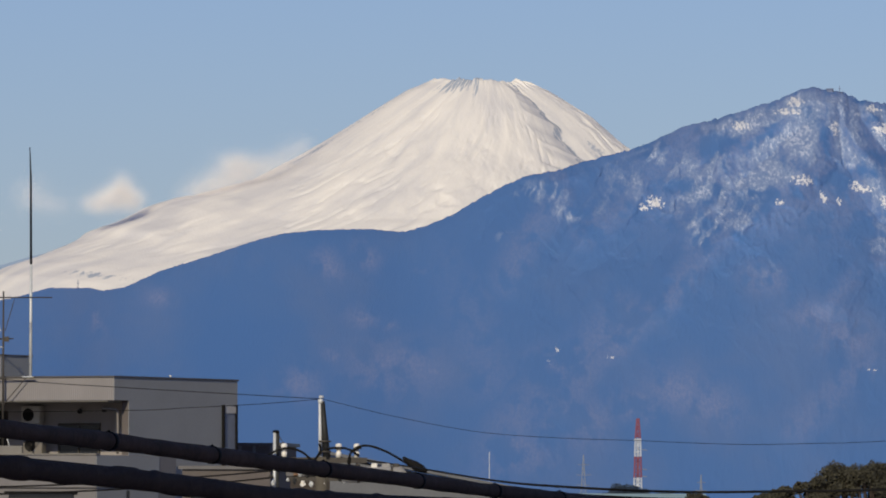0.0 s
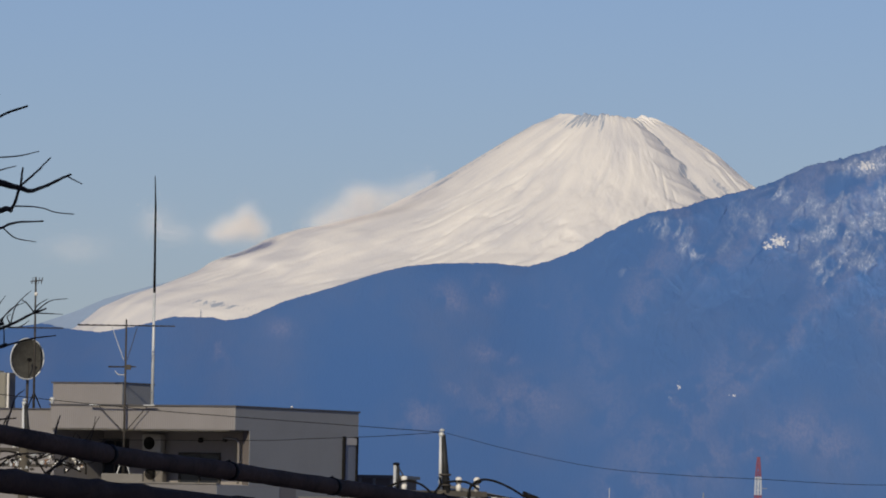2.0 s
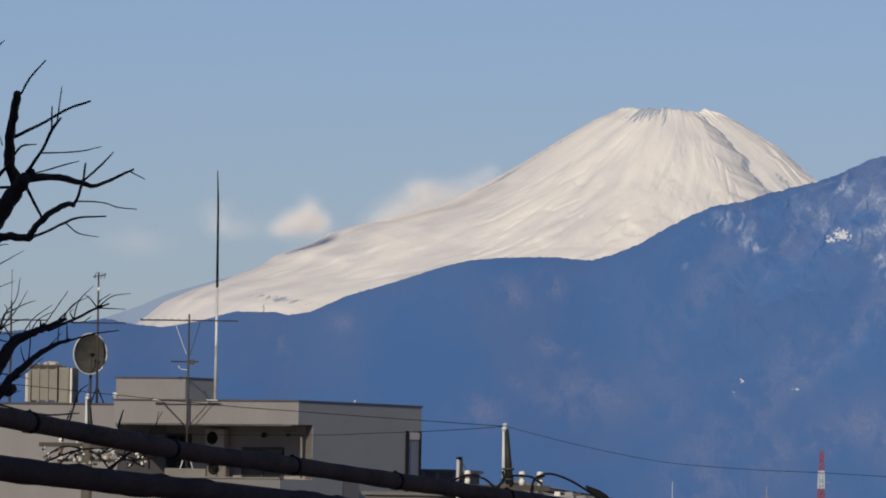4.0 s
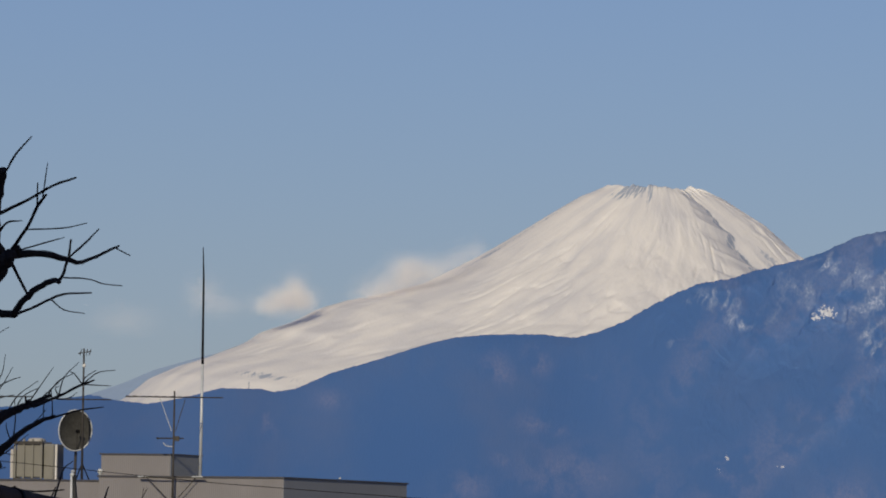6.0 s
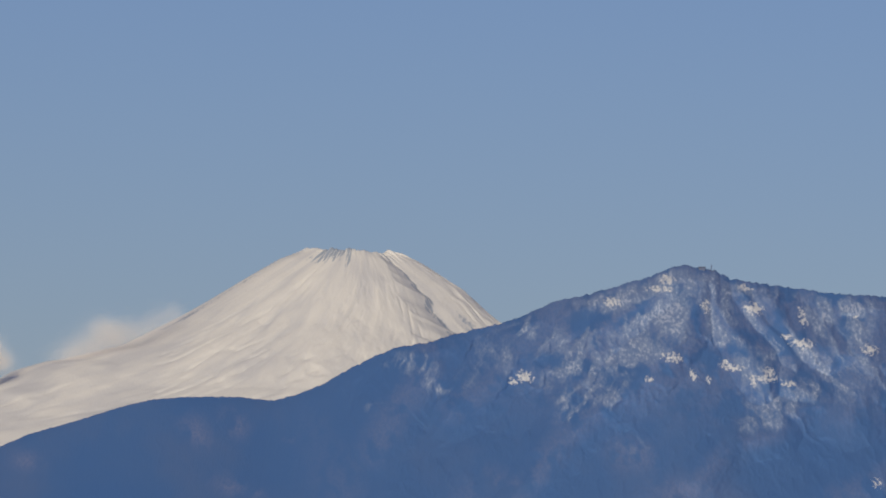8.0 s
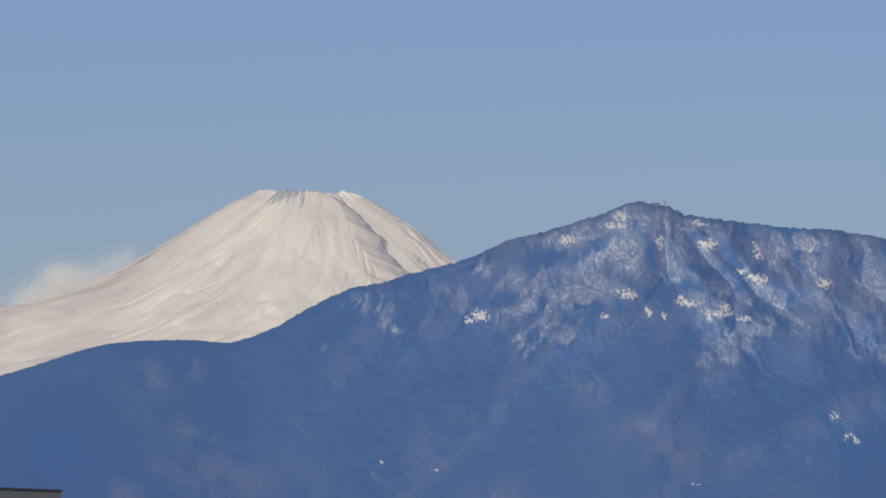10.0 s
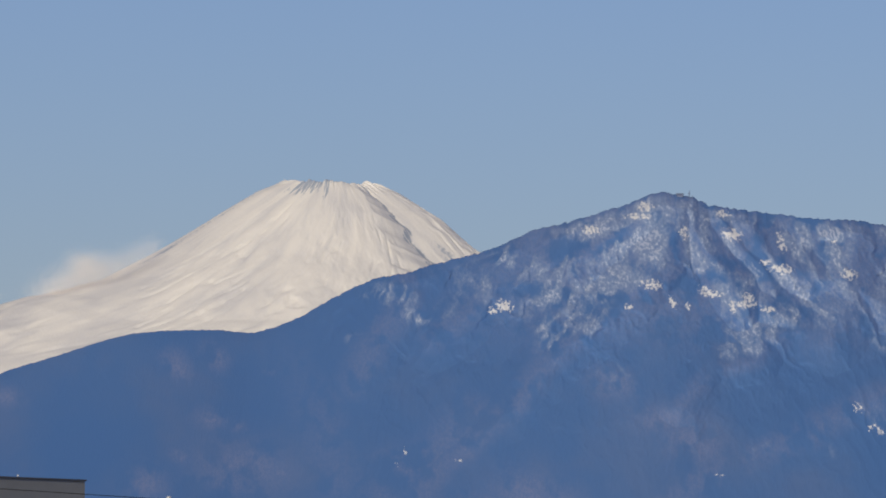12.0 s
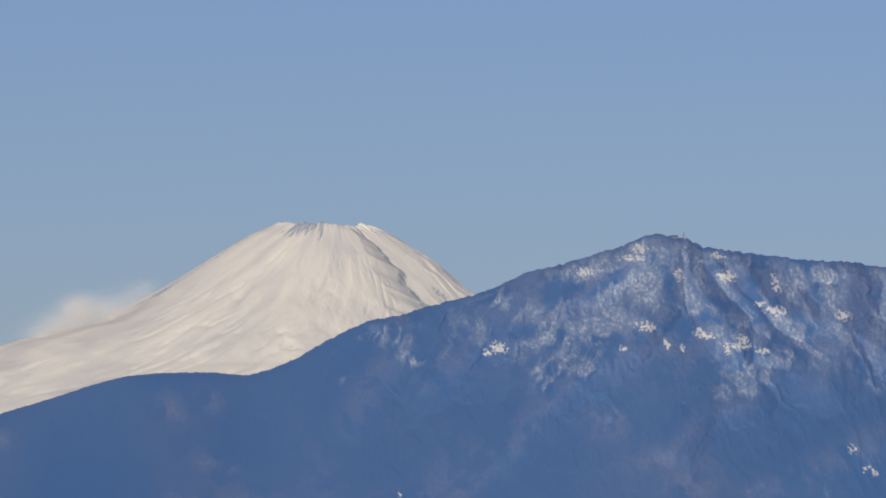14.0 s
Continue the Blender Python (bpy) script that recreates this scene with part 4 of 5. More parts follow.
def build_pole(m, top, label, arm, ins, arcs, twin=0.0, clutter=22):
    p = thing("utility_pole", label, "utility pole", m, group="utility poles")
    part("shaft", Shape().tube([(0, 0, 0), (0, 0, top - 1.02)], [0.15, 0.105], 16), SHADED_CONCRETE, p, "", True)
    horn = part("horn", Shape().tube([(-0.02, -0.01, top - 1.06), (-0.035, -0.01, top - 0.10)], [0.034, 0.020], 14), PALE_PAINT, p, "pale steel pole-top horn", True)
    # Dark bar that stands in for the horn's shaded right half.
    part("brace", Shape().tube([(0.085, 0.0, top - 1.06), (0.012, 0.0, top - 0.10)], [0.070, 0.036], 12), HORN_DARK, horn, "", True)
    part("cap", Shape().lathe((-0.02, 0, top - 0.14), [(0.03, 0), (0.046, 0.02), (0.050, 0.05), (0.036, 0.075), (0.015, 0.085)], 14), GALV, horn, "", True)
    part("wire_clip", Shape().lathe((-0.01, 0, top - 0.05), [(0.02, 0), (0.05, 0.015), (0.035, 0.04), (0.01, 0.05)], 12), GALV, horn, "", True)
    for z in (top - 0.95, top - 0.78):
        part("collar", Shape().lathe((0.05, 0, z), [(0.098, 0), (0.106, 0.01), (0.106, 0.022), (0.098, 0.032)], 14), DULL_STEEL, horn, "", True)
    bar = part("crossarm", Shape().box((arm[0], -0.05, top - 1.12), (arm[1], 0.05, top - 1.03)), DULL_STEEL, p)
    for x in ins:
        insulator(bar, x, top - 1.03, 1.0)
        part("bolt", Shape().tube([(x, 0, top - 1.16), (x, 0, top - 1.03)], 0.02, 6), DULL_STEEL, bar)
    for pts in arcs:
        part("jumper", Shape().tube(curve_points([(x, -0.08, top + z) for x, z in pts], 8), 0.019, 7), RUBBER, p, "black looped jumper cable", True)
    low = part("lower_arm", Shape().box((arm[0] * 0.6, -0.05, top - 1.42), (arm[1] * 0.6, 0.05, top - 1.35)), DULL_STEEL, p)
    rng = random.Random(int(top * 100))
    for k in range(clutter):
        x = rng.uniform(arm[0], arm[1]) * 0.9
        part("clamp", Shape().blob((x, -0.06, top - 1.28 + rng.uniform(-0.2, 0.12)), (rng.uniform(0.025, 0.05), 0.04, rng.uniform(0.025, 0.06)), rng, 0.3), rng.choice([GALV, DULL_STEEL, BLACK_METAL, HORN_DARK, COPPER, PORCELAIN, PALE_PAINT]), low)
    if twin:
        q = part("side_post", Shape().tube([(twin - 0.02, 0.03, top - 2.2), (twin - 0.02, 0.03, top - 0.62)], 0.027, 12), GALV, p, "short steel side post", True)
        part("cap", Shape().lathe((twin, 0.05, top - 0.63), [(0.045, 0), (0.056, 0.015), (0.056, 0.04), (0.025, 0.055)]), BLACK_METAL, q)
        # Second dark bar: the post's shaded half added as a shape.
        part("brace", Shape().tube([(twin + 0.03, 0.05, top - 2.2), (twin + 0.03, 0.05, top - 0.63)], 0.029, 10), HORN_DARK, q)
        part("stay", Shape().tube([(twin, 0.05, top - 0.6), (twin + 0.16, 0.05, top - 0.85)], 0.008, 5), DULL_STEEL, q)
    return p


build_pole(pose(-2.0, 120, 0), 10.76, "concrete utility pole with a steel horn, insulators and looped jumpers", (-0.95, 0.75), (-0.62, 0.28, 0.58),
           [[(-0.92, -1.0), (-0.62, -0.88), (-0.35, -0.93), (-0.13, -1.1)], [(-0.15, -1.1), (0.06, -0.9), (0.4, -0.88), (0.62, -1.0)],
            [(0.42, -1.2), (0.50, -0.93), (0.72, -0.83), (1.05, -0.92), (1.4, -1.12), (1.58, -1.25)], [(0.46, -1.2), (0.48, -0.95), (0.66, -0.86)],
            [(-0.13, -1.1), (-0.02, -0.92), (-0.04, -0.8)]], -0.76)
build_pole(pose(-11.17, 150, 0), 11.66, "concrete utility pole with a tall steel horn among cluttered fittings", (-1.0, 1.35), (-0.55, -0.2, 0.3, 0.62, 0.9),
           [[(-0.9, -1.35), (-0.5, -1.12), (-0.1, -1.15), (0.3, -1.3)], [(0.2, -1.3), (0.6, -1.08), (1.1, -1.2)], [(0.3, -1.25), (0.8, -1.1), (1.25, -1.3), (1.3, -1.55)], [(-0.6, -1.5), (-0.2, -1.2), (0.2, -1.25), (0.5, -1.6)], [(0.5, -1.6), (0.75, -1.35), (1.2, -1.5)]], 0.0, 80)


PALE_SHEET = weathered("pale_weathered_plastic", (0.27, 0.27, 0.28), 0.6, 0, 0.04, 0.3, 0.15)


def build_sleeve():
    c = thing("cable_closure", "grey cable closure box hung under the pole arm", "cable box", pose(-1.05, 119.2, 9.1))
    part("shell", Shape().tube([(-0.62, 0, 0.30), (-0.5, 0, 0.34), (0.35, 0, 0.36), (0.52, 0, 0.25)], [0.07, 0.13, 0.13, 0.07], 18), PALE_SHEET, c, "", True)
    for x in (-0.35, 0.2):
        part("strap", Shape().tube([(x, 0, 0.345), (x + 0.04, 0, 0.345)], 0.142, 18), DULL_STEEL, c)
    for x, w, mat in ((-0.12, 0.10, PORCELAIN), (0.05, 0.14, PALE_SHEET), (0.24, 0.10, DULL_STEEL)):
        part("terminal", Shape().box((x, -0.06, 0.44), (x + w, 0.06, 0.53), None, 0.012), mat, c)
    part("neck", Shape().tube([(0.40, -0.05, 0.63), (0.50, -0.05, 0.56), (0.60, -0.05, 0.50), (0.72, -0.05, 0.44), (0.80, -0.05, 0.40)], [0.022, 0.05, 0.075, 0.06, 0.025], 12), RUBBER, c, "black cable neck", True)


build_sleeve()


# ---- cables ----
def bearing_line(rows):
    """Points from rows of (x, y, height above the eye)."""
    return curve_points([(x, y, EYE[2] + h) for x, y, h in rows], 8)


def build_main_cable():
    c = thing("telephone_cable", "thick weathered grey telephone cable with black clips", "cable")
    plan = lambda y: -1.05 + 0.182 * (y - 11.5)
    rows = [(plan(y), y, h) for y, h in ((-2.98, 1.25), (2, 0.72), (6.5, 0.38), (9.5, 0.235), (11.67, 0.168), (12.9, 0.130), (13.75, 0.1145), (14.7, 0.0940), (15.85, 0.0705), (17.0, 0.0475), (18.0, 0.027), (19.0, 0.0105), (20, -0.006), (21, -0.022), (25, -0.09), (32, -0.2))]
    line = bearing_line(rows)
    part("sheath", Shape().tube(line, [0.0170 + 0.0007 * math.sin(i * 0.7) + 0.0006 * math.sin(i * 2.3 + 1) for i in range(len(line))], 14), SHEATH, c, "", True)
    for y in (10.2, 11.88, 12.83, 13.78, 14.70, 15.84, 16.95, 17.98, 18.95, 20.4):
        h = float(np.interp(y, [r[1] for r in rows], [r[2] for r in rows]))
        way = Vector((0.182, 1, -0.02)).normalized()
        at = Vector((plan(y), y, EYE[2] + h))
        clip = part("clip", Shape().tube([at - way * 0.012, at + way * 0.010], 0.0188, 14), RUBBER, c, "", True)
        part("tail", Shape().tube([at + Vector((-0.003, 0, 0.0165)), at + Vector((0.003, 0, 0.0195))], 0.003, 6), RUBBER, clip)


def build_bundle():
    c = thing("cable_bundle", "dark spiral-wrapped bundle of overhead cables", "cable")
    plan = lambda y: -1.0 + 0.182 * (y - 11.2)
    rows = [(plan(y), y, h) for y, h in ((-2.98, 1.0), (2, 0.52), (6.5, 0.22), (9.5, 0.12), (11.2, 0.083), (12.4, 0.061), (13.2, 0.047), (14.0, 0.030), (14.7, 0.012), (15.6, 0.0), (17, -0.01), (20, -0.016), (26, -0.03))]
    line = bearing_line(rows)
    part("core", Shape().tube(line, 0.0198, 12), BARK_CABLE, c, "", True)
    fine = []
    for a, b in zip(line, line[1:]):
        fine += [a.lerp(b, k / 8) for k in range(8)]
    for phase in (0.0, 2.1, 4.2):
        turn = [i * 0.12 + 1.6 * math.sin(i * 0.031 + phase) + phase for i in range(len(fine))]
        wrap = [p + Vector((0.0085 * math.cos(a), 0, (0.0078 + 0.0015 * math.sin(0.37 * a)) * math.sin(a) + 0.0012 * math.sin(0.4 * a))) for p, a in zip(fine, turn)]
        part("strand", Shape().tube(wrap, 0.0135, 8), BARK_CABLE, c, "", True)


def build_wire(name, label, rows, r, mat):
    c = thing(name, label, "wire", group="overhead wires")
    part("strand", Shape().tube(bearing_line(rows), r, 6), mat, c, "", True)


BARK_CABLE = weathered("dark_brown_cable", (0.060, 0.036, 0.028), 0.85, 0, 0.01, 0.1, 0.35, 0.3, 0.1)
build_main_cable()
build_bundle()
build_wire("overhead_wire", "thin black wire falling away from the pole top",
           [(-2.0, 120, 1.70), (-0.76, 118, 1.385), (0.60, 116, 1.12), (1.93, 114, 1.007), (3.0, 112, 0.957), (4.43, 110, 0.885), (5.6, 108, 0.888), (6.5, 106, 0.907), (11, 100, 1.1)], 0.0042, RUBBER)
build_wire("overhead_wire", "thin black wire running to the pole top", [(-2.0, 120, 1.70), (-3.4, 120, 1.775), (-5.46, 120, 1.89), (-7.33, 120, 2.015), (-13, 120, 2.5)], 0.006, RUBBER)
build_wire("overhead_wire", "thin black wire running to the pole top", [(-2.0, 120, 1.70), (-3.1, 123, 1.655), (-4.45, 126, 1.625), (-5.6, 128, 1.60), (-10, 134, 1.62)], 0.0055, RUBBER)
build_wire("overhead_wire", "black service cable leading away from the looped jumpers",
           [(-1.3, 120, 0.69), (-0.58, 119.4, 0.585), (0.66, 97, 0.293), (1.354, 80, 0.170), (2.6, 80, 0.118), (3.85, 80, 0.128), (4.9, 80, 0.15), (9, 80, 0.3)], 0.014, RUBBER)
build_wire("overhead_wire", "black service cable leading away from the looped jumpers",
           [(-1.4, 120, 0.66), (-0.6, 119.4, 0.50), (0.66, 97, 0.21), (1.354, 80, 0.09), (2.6, 80, 0.035), (3.85, 80, 0.03), (4.9, 80, 0.045), (9, 80, 0.15)], 0.014, RUBBER)
for end, h in ((0.515, 0.0), (0.40, -0.12)):
    build_wire("overhead_wire", "black service cable running to the steel side post", [(-12, 119.6, 0.15 + h), (-7, 119.8, 0.24 + h), (-4.1, 120, 0.40 + h), (-2.76, 120.03, end)], 0.014, RUBBER)


# ---- bare pruned tree ----
def build_bare_tree():
    tree = thing("bare_tree", "bare pruned tree with dark knuckled limbs and thin twigs", "tree")

    def limb(path, radii, lean):
        depth = [1 + lean / 30 * i / max(1, len(path) - 1) for i in range(len(path))]
        pts = [(x * k, 30 * k, 9 + (z - 9) * k) for (x, z), k in zip(path, depth)]
        line = curve_points(pts, 4)
        rad = list(np.interp(np.linspace(0, len(radii) - 1, len(line)), range(len(radii)), radii))
        rng = random.Random(len(path) * 31 + int(1000 * radii[0]))
        line = [p + Vector((rng.gauss(0, 1), 0, rng.gauss(0, 1))) * r * 0.10 for p, r in zip(line, rad)]
        rad = [r * rng.uniform(0.9, 1.12) for r in rad]
        if radii[0] > 0.006 and path[0][1] < 9.9:
            for _ in range(7):
                k = rng.randrange(2, len(line))
                tip = line[k] + Vector((rng.uniform(-0.07, 0.17), rng.uniform(-0.05, 0.05), rng.uniform(-0.04, 0.19)))
                mid = line[k].lerp(tip, 0.5) + Vector((rng.uniform(-0.02, 0.02), 0, rng.uniform(-0.02, 0.02)))
                part("twig", Shape().tube(curve_points([line[k], mid, tip], 4), np.linspace(0.0034, 0.0013, 9).tolist(), 5), BARK, tree, "", True)
        part("branch" if radii[0] > 0.006 else "twig", Shape().tube(line, rad, 9 if radii[0] > 0.006 else 6), BARK, tree, "", True)

    limb([(-2.775, 9.980), (-2.731, 10.098), (-2.640, 10.240), (-2.583, 10.324), (-2.537, 10.395), (-2.514, 10.419)], [0.0562, 0.0468, 0.0398, 0.0351, 0.0304, 0.0257], -0.26)
    limb([(-2.544, 10.388), (-2.579, 10.477), (-2.583, 10.570), (-2.567, 10.677), (-2.550, 10.776)], [0.0281, 0.0234, 0.0199, 0.0187, 0.0164], -0.40)
    limb([(-2.538, 10.771), (-2.500, 10.842), (-2.438, 10.914)], [0.0051, 0.0042, 0.0028], -0.10)
    limb([(-2.565, 10.590), (-2.460, 10.643), (-2.344, 10.711), (-2.250, 10.746)], [0.0075, 0.0066, 0.0051, 0.0042], -0.35)
    limb([(-2.508, 10.443), (-2.446, 10.538), (-2.408, 10.621), (-2.371, 10.673)], [0.0075, 0.0070, 0.0066, 0.0047], -0.43)
    limb([(-2.408, 10.621), (-2.408, 10.722)], [0.0047, 0.0028], -0.10)
    limb([(-2.385, 10.663), (-2.369, 10.805)], [0.0033, 0.0019], 0.42)
    limb([(-2.521, 10.416), (-2.408, 10.428), (-2.279, 10.407), (-2.231, 10.393), (-2.173, 10.413), (-2.115, 10.442), (-2.064, 10.465)], [0.0187, 0.0152, 0.0117, 0.0082, 0.0070, 0.0059, 0.0042], 0.30)
    limb([(-2.279, 10.407), (-2.209, 10.471), (-2.150, 10.534)], [0.0051, 0.0047, 0.0030], 0.27)
    limb([(-2.274, 10.407), (-2.264, 10.487)], [0.0056, 0.0042], -0.28)
    limb([(-2.080, 10.457), (-2.016, 10.425)], [0.0030, 0.0019], 0.04)
    limb([(-2.458, 10.526), (-2.293, 10.536), (-2.200, 10.558)], [0.0033, 0.0026, 0.0019], -0.22)
    limb([(-2.475, 10.441), (-2.362, 10.476), (-2.292, 10.496)], [0.0033, 0.0028, 0.0019], -0.33)
    limb([(-2.688, 10.087), (-2.638, 10.154), (-2.591, 10.178), (-2.497, 10.173), (-2.486, 10.196), (-2.440, 10.249), (-2.394, 10.287), (-2.336, 10.316), (-2.312, 10.312)], [0.0211, 0.0211, 0.0176, 0.0152, 0.0152, 0.0140, 0.0129, 0.0117, 0.0105], -0.39)
    limb([(-2.317, 10.312), (-2.298, 10.336), (-2.278, 10.400)], [0.0075, 0.0061, 0.0056], -0.29)
    limb([(-2.514, 10.395), (-2.477, 10.326), (-2.440, 10.256)], [0.0066, 0.0061, 0.0056], 0.43)
    limb([(-2.293, 10.329), (-2.195, 10.326), (-2.124, 10.306), (-2.048, 10.300)], [0.0035, 0.0030, 0.0026, 0.0019], 0.33)
    limb([(-2.492, 10.170), (-2.404, 10.209), (-2.346, 10.239), (-2.287, 10.261), (-2.175, 10.268)], [0.0066, 0.0056, 0.0051, 0.0047, 0.0033], 0.31)
    limb([(-2.338, 10.234), (-2.286, 10.195), (-2.203, 10.182)], [0.0030, 0.0026, 0.0019], 0.30)
    limb([(-2.574, 10.495), (-2.533, 10.553), (-2.470, 10.563)], [0.0056, 0.0047, 0.0019], -0.31)
    limb([(-2.712, 10.310), (-2.643, 10.405), (-2.597, 10.464), (-2.570, 10.500)], [0.0094, 0.0080, 0.0070, 0.0056], -0.19)
    limb([(-2.690, 10.376), (-2.596, 10.382), (-2.513, 10.384)], [0.0056, 0.0056, 0.0051], 0.13)
    limb([(-2.537, 10.383), (-2.570, 10.300), (-2.628, 10.241)], [0.0061, 0.0056, 0.0051], 0.23)
    limb([(-2.689, 10.874), (-2.655, 10.941), (-2.632, 10.974), (-2.613, 10.993)], [0.0061, 0.0051, 0.0037, 0.0023], 0.35)
    limb([(-2.750, 9.886), (-2.662, 9.982), (-2.641, 10.099), (-2.633, 10.158)], [0.0374, 0.0211, 0.0164, 0.0140], 0.38)
    limb([(-2.611, 10.558), (-2.629, 10.605)], [0.0028, 0.0019], -0.41)
    limb([(-2.808, 9.322), (-2.694, 9.512), (-2.626, 9.607), (-2.581, 9.690), (-2.535, 9.749), (-2.465, 9.781), (-2.407, 9.806), (-2.330, 9.842)], [0.0468, 0.0374, 0.0304, 0.0257, 0.0211, 0.0164, 0.0140, 0.0061], 0.11)
    limb([(-2.407, 9.791), (-2.302, 9.836), (-2.221, 9.879), (-2.155, 9.906)], [0.0075, 0.0066, 0.0051, 0.0033], 0.17)
    limb([(-2.761, 9.323), (-2.669, 9.442), (-2.578, 9.561), (-2.509, 9.632), (-2.451, 9.685), (-2.370, 9.734), (-2.312, 9.753)], [0.0328, 0.0257, 0.0187, 0.0152, 0.0117, 0.0094, 0.0070], 0.01)
    limb([(-2.316, 9.749), (-2.218, 9.779), (-2.113, 9.795)], [0.0044, 0.0035, 0.0023], -0.32)
    limb([(-2.437, 9.805), (-2.438, 9.831)], [0.0056, 0.0037], -0.03)
    limb([(-2.600, 9.478), (-2.482, 9.450), (-2.387, 9.440), (-2.270, 9.449)], [0.0051, 0.0047, 0.0037, 0.0026], -0.41)
    limb([(-2.316, 9.397), (-2.294, 9.472), (-2.272, 9.538), (-2.237, 9.567)], [0.0047, 0.0040, 0.0030, 0.0019], 0.43)
    limb([(-2.549, 9.744), (-2.583, 9.795), (-2.612, 9.842)], [0.0037, 0.0028, 0.0019], 0.37)
    limb([(-2.365, 9.734), (-2.362, 9.799), (-2.354, 9.851)], [0.0028, 0.0023, 0.0016], 0.05)
    limb([(-2.486, 9.656), (-2.479, 9.750), (-2.485, 9.821)], [0.0030, 0.0023, 0.0016], -0.20)
    limb([(-2.651, 9.700), (-2.618, 9.771), (-2.589, 9.854)], [0.0070, 0.0056, 0.0037], 0.41)
    limb([(-2.338, 9.331), (-2.326, 9.401), (-2.306, 9.460)], [0.0047, 0.0037, 0.0028], 0.07)
    limb([(-2.109, 9.359), (-2.101, 9.417), (-2.087, 9.464)], [0.0051, 0.0040, 0.0026], 0.38)
    limb([(-2.476, 9.199), (-2.383, 9.255), (-2.267, 9.297), (-2.150, 9.306)], [0.0056, 0.0047, 0.0037, 0.0028], 0.35)
    limb([(-2.148, 9.217), (-2.056, 9.289), (-2.004, 9.309)], [0.0070, 0.0056, 0.0037], 0.01)
    limb([(-2.406, 9.189), (-2.359, 9.225), (-2.372, 9.138)], [0.0037, 0.0033, 0.0028], -0.09)
    limb([(-2.054, 9.231), (-1.985, 9.302), (-2.005, 9.337)], [0.0037, 0.0030, 0.0023], 0.10)
    rng = random.Random(9)
    for x, z, r in ((-2.566, 9.542, 0.034), (-2.491, 10.443, 0.021), (-2.603, 10.171, 0.015), (-2.424, 9.812, 0.010)):
        part("knuckle", Shape().blob((x, 30, z), (r, r, r * 0.9), rng, 0.25), BARK, tree, "", True)
    part("trunk", Shape().tube(curve_points([(-3.05, 30, 0), (-3.0, 30, 4), (-2.93, 30, 7.2), (-2.86, 30, 8.6), (-2.82, 30, 9.3), (-2.77, 30, 9.99)], 4), [0.16] * 5 + [0.13] * 6 + [0.10] * 5 + [0.07] * 5, 14), BARK, tree, "", True)


build_bare_tree()


# ---- far skyline ----
def build_red_tower():
    t = thing("radio_tower", "tall red and white banded lattice tower", "tower", pose(32.35, 1200, 0))
    bands = [(0, 6.5, RED), (6.5, 9.7, RED), (9.7, 13.1, WHITE), (13.1, 16.6, RED), (16.6, 19.6, WHITE), (19.6, 22.9, RED)]
    wide = lambda z: np.interp(z, [0, 10, 19.6, 22.9], [0.85, 0.66, 0.42, 0.15])
    for lo, hi, mat in bands:
        band = part("section", Shape().box((-wide(hi) * 0.42, -0.3, lo), (wide(hi) * 0.42, 0.3, hi - 0.004)), mat, t)
        s = Shape()
        for x in (-1, 1):
            for y in (-1, 1):
                s.tube([(x * wide(lo), y * wide(lo), lo), (x * wide(hi), y * wide(hi), hi)], 0.13, 6)
        steps = max(2, int((hi - lo) / 0.9))
        for k in range(steps):
            a, b = lo + (hi - lo) * k / steps, lo + (hi - lo) * (k + 1) / steps
            for y in (-1, 1):
                s.tube([(-wide(a), y * wide(a), a), (wide(b), y * wide(b), b)], 0.07, 5)
                s.tube([(wide(a), y * wide(a), a), (-wide(b), y * wide(b), b)], 0.07, 5)
        part("lattice", s, mat, band)
    for z in (13.4, 14.6, 17.8):
        part("outrigger", Shape().tube([(0, -0.5, z), (1.5, -0.5, z - 0.15)], 0.07, 6), FAR_STEEL, t)


def build_pylon(m, h, w, label):
    p = thing("power_pylon", label, "pylon", m, group="far pylons")
    for x in (-1, 1):
        part("leg", Shape().tube([(x * w, 0, 0), (x * w * 0.35, 0, h * 0.6), (0, 0, h)], 0.07, 6), FAR_STEEL, p)
    for k in range(9):
        a, b = h * k / 9, h * (k + 1) / 9
        f = lambda z: w * float(np.interp(z / h, [0, 0.6, 1], [1, 0.35, 0.02]))
        part("lattice", Shape().tube([(-f(a), 0, a), (f(b), 0, b)], 0.035, 5).tube([(f(a), 0, a), (-f(b), 0, b)], 0.035, 5), FAR_STEEL, p)
    for z, r in ((0.70, 0.8), (0.80, 0.95), (0.90, 0.75)):
        part("arm", Shape().tube([(-w * r, 0, h * z), (w * r, 0, h * z)], 0.05, 5), FAR_STEEL, p)


build_red_tower()
build_pylon(pose(23.35, 1200, 0), 16.9, 1.3, "faint grey lattice power pylon far away")
build_pylon(pose(43.9, 1230, 0), 13.8, 1.0, "faint small grey lattice pylon far away")
far_mast = thing("light_mast", "thin pale mast far off among the roofs", "mast", pose(7.77, 1200, 0))
part("pole", Shape().tube([(0, 0, 0), (0, 0, 17.3)], [0.11, 0.06], 8), WHITE, far_mast)


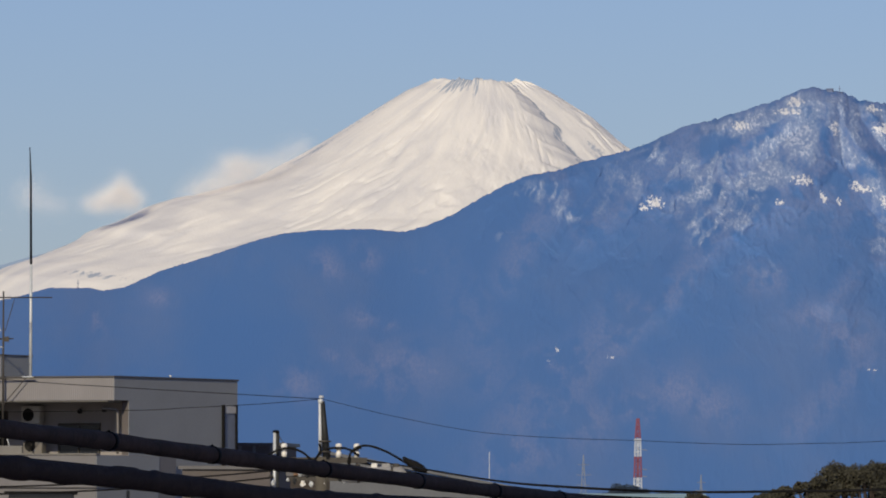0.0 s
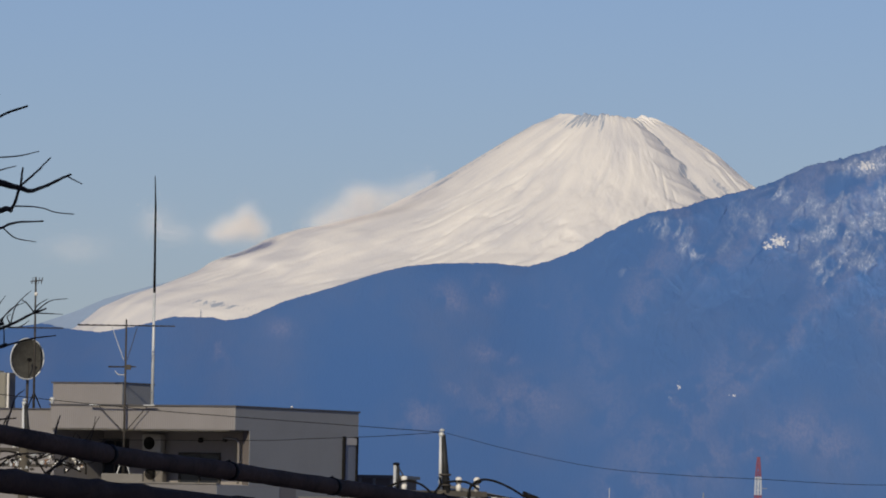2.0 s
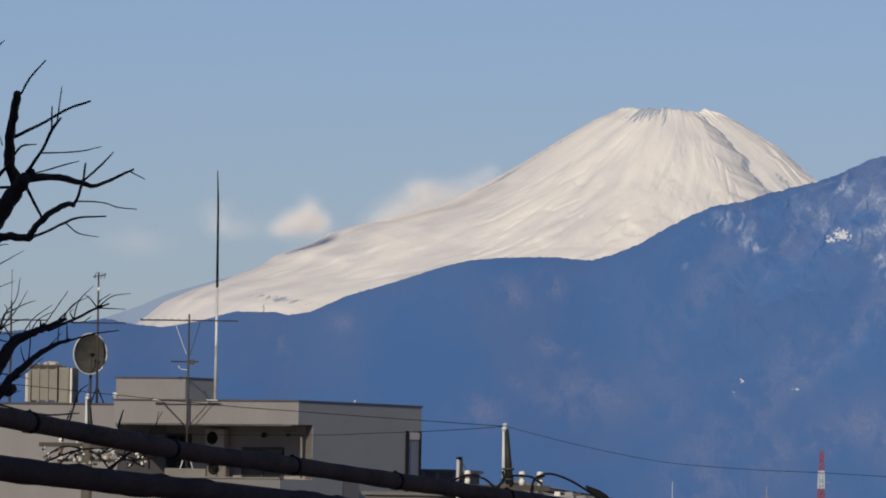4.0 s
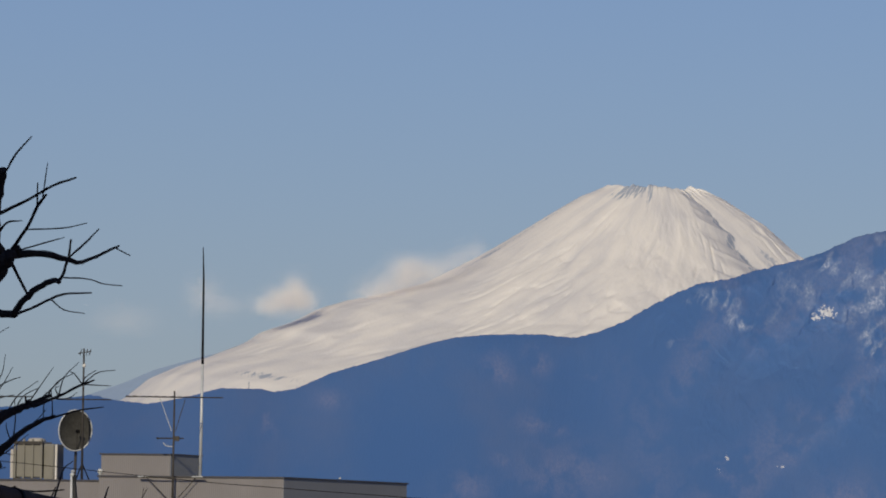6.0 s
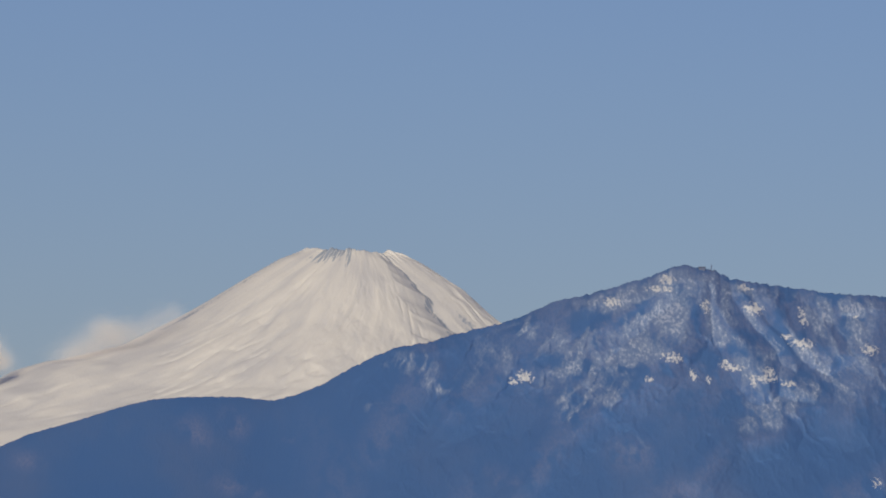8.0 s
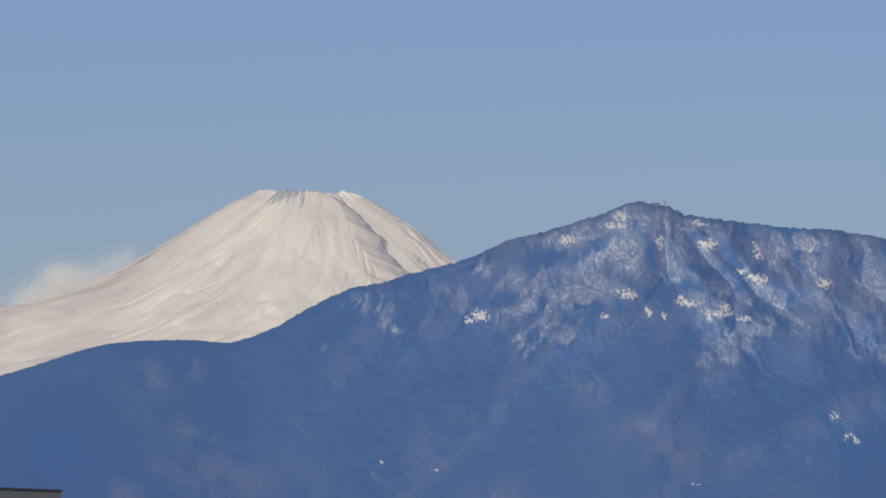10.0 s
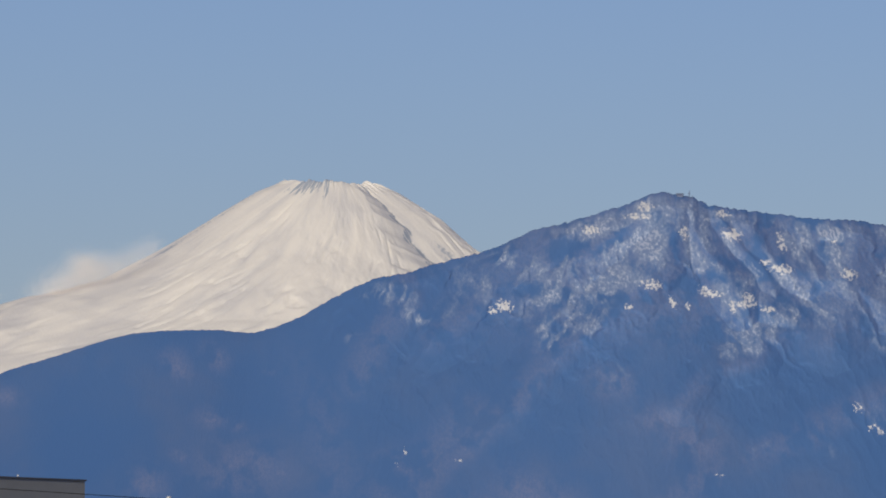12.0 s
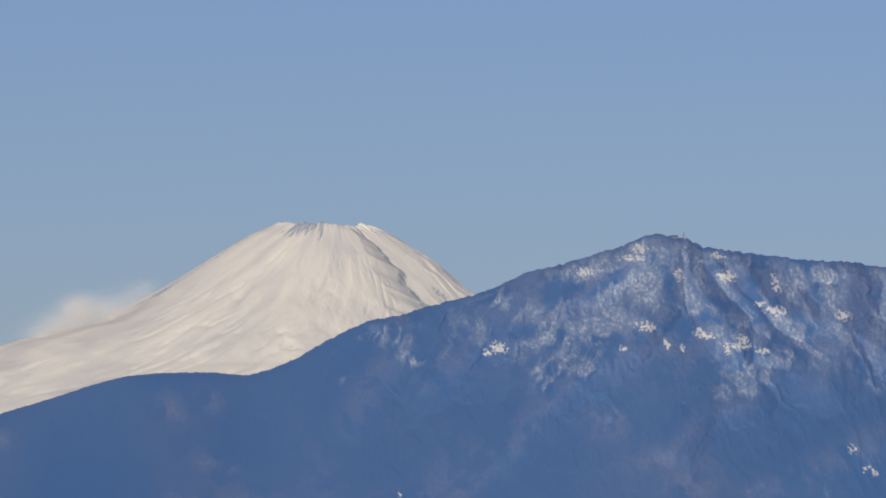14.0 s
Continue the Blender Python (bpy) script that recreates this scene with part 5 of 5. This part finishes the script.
def build_leafy_tree(at, top, spread, seed, label, leaves, fine=1.0):
    rng = random.Random(seed)
    t = thing("leafy_tree", label, "tree", pose(*at), group="trees on the skyline")
    trunk = Shape().tube(curve_points([(0, 0, 0), (0.1, 0, top * 0.4), (-0.05, 0.1, top * 0.8)], 4), [0.22, 0.2, 0.2, 0.18, 0.17, 0.15, 0.12, 0.1, 0.06], 10)
    part("trunk", trunk, BARK, t, "", True)
    heads = []
    for _ in range(20):
        a, r = rng.uniform(0, 6.28), spread * math.sqrt(rng.random()) * 1.05
        z = top - 0.30 * spread - rng.uniform(0, 1.0) * spread * 1.2 - 0.28 * r * r / spread
        heads.append(Vector((r * math.cos(a), r * math.sin(a), z)))
    heads.append(Vector((0, 0, top - 0.5 * spread)))
    for h in heads:
        part("limb", Shape().tube([(0, 0, top * 0.55), Vector((0, 0, top * 0.55)).lerp(h, 0.6) + Vector((0, 0, 0.2)), h], [0.09, 0.05, 0.02], 6), BARK, t)
    s = Shape()
    for h in heads:
        size = rng.uniform(0.22, 0.46) * spread
        for _ in range(330):
            d = Vector((rng.gauss(0, 1), rng.gauss(0, 1), rng.gauss(0, 1))).normalized() * size * rng.choice((rng.uniform(0.3, 1.0), rng.uniform(0.8, 1.3)))
            p, k = h + Vector((d.x, d.y, d.z * 0.8)), rng.uniform(0.035, 0.085) * fine
            u = Vector((rng.gauss(0, 1), rng.gauss(0, 1), rng.gauss(0, 1))).normalized()
            w = u.orthogonal().normalized()
            s.add([p - u * k, p + w * k * 0.6, p + u * k, p - w * k * 0.6], [(0, 1, 2, 3)])
    part("crown", s, leaves, t, "uneven crown of small leaves")


for i, (x, y, top, spread) in enumerate(((15.5, 300, 10.15, 0.75), (16.5, 302, 10.75, 0.9), (17.8, 299, 10.85, 1.0), (19.2, 301, 10.9, 1.1), (21.0, 300, 11.2, 1.3), (22.9, 301, 11.3, 1.3), (14.3, 304, 9.7, 0.5), (13.4, 302, 9.48, 0.45), (10.6, 303, 9.42, 0.5), (24.8, 302, 11.2, 1.4))):
    build_leafy_tree((x, y, 0), top, spread, 40 + i, "dark olive-brown leafy tree on the skyline", LEAVES)
for i, (x, top) in enumerate(((26.8, 11.4), (28.4, 12.1), (30.2, 11.9), (35.0, 10.9), (38.5, 10.6))):
    build_leafy_tree((x, 1150, 0), top, 2.2, 60 + i, "dark distant tree among far roofs", FAR_LEAVES, 2.6)


def build_far_hall():
    b = thing("long_hall", "long low hall with a pale teal roof", "building", pose(12.0, 500, 0))
    part("wall", Shape().box((-6.2, 0, 0), (6.2, 14, 9.2)), RENDERED, b)
    part("roof", Shape().add([(-6.4, -0.3, 9.2), (6.4, -0.3, 9.2), (6.4, 7, 9.62), (-6.4, 7, 9.62), (6.4, 14.3, 9.2), (-6.4, 14.3, 9.2)], [(0, 1, 2, 3), (3, 2, 4, 5), (0, 3, 5), (1, 4, 2)]), TEAL, b)


build_far_hall()


def build_summit_masts():
    for x, h, label in ((160.2, 1.2, "tiny hut on the wooded summit"),):
        s = thing("summit_hut", label, "hut", pose(x, 2999, 179.0))
        part("wall", Shape().box((-1.2, -0.6, 0), (1.2, 0.6, h)), BLUE_STEEL, s)
        part("roof", Shape().add([(-1.4, -0.8, h), (1.4, -0.8, h), (1.4, 0.8, h), (-1.4, 0.8, h), (-1.4, 0, h + 0.6), (1.4, 0, h + 0.6)], [(0, 1, 5, 4), (3, 4, 5, 2), (0, 4, 3), (1, 2, 5)]), BLUE_STEEL, s)
    for x, z, h in ((161.6, 178.8, 2.2), (164.2, 178.0, 4.0), (165.3, 177.5, 2.4), (-151.2, 96.0, 4.4)):
        s = thing("summit_mast", "slim mast on the wooded crest", "mast", pose(x, 2999, z), group="masts on the crest")
        part("pole", Shape().tube([(0, 0, 0), (0, 0, h)], [0.2, 0.1], 6), BLUE_STEEL, s)
        part("arm", Shape().tube([(-0.45, 0, h * 0.7), (0.45, 0, h * 0.7)], 0.1, 5), BLUE_STEEL, s)


BLUE_STEEL = weathered("blue_grey_steel", (0.16, 0.20, 0.32), 0.7, 0.1, 0.2, 2, 0.1)
build_summit_masts()
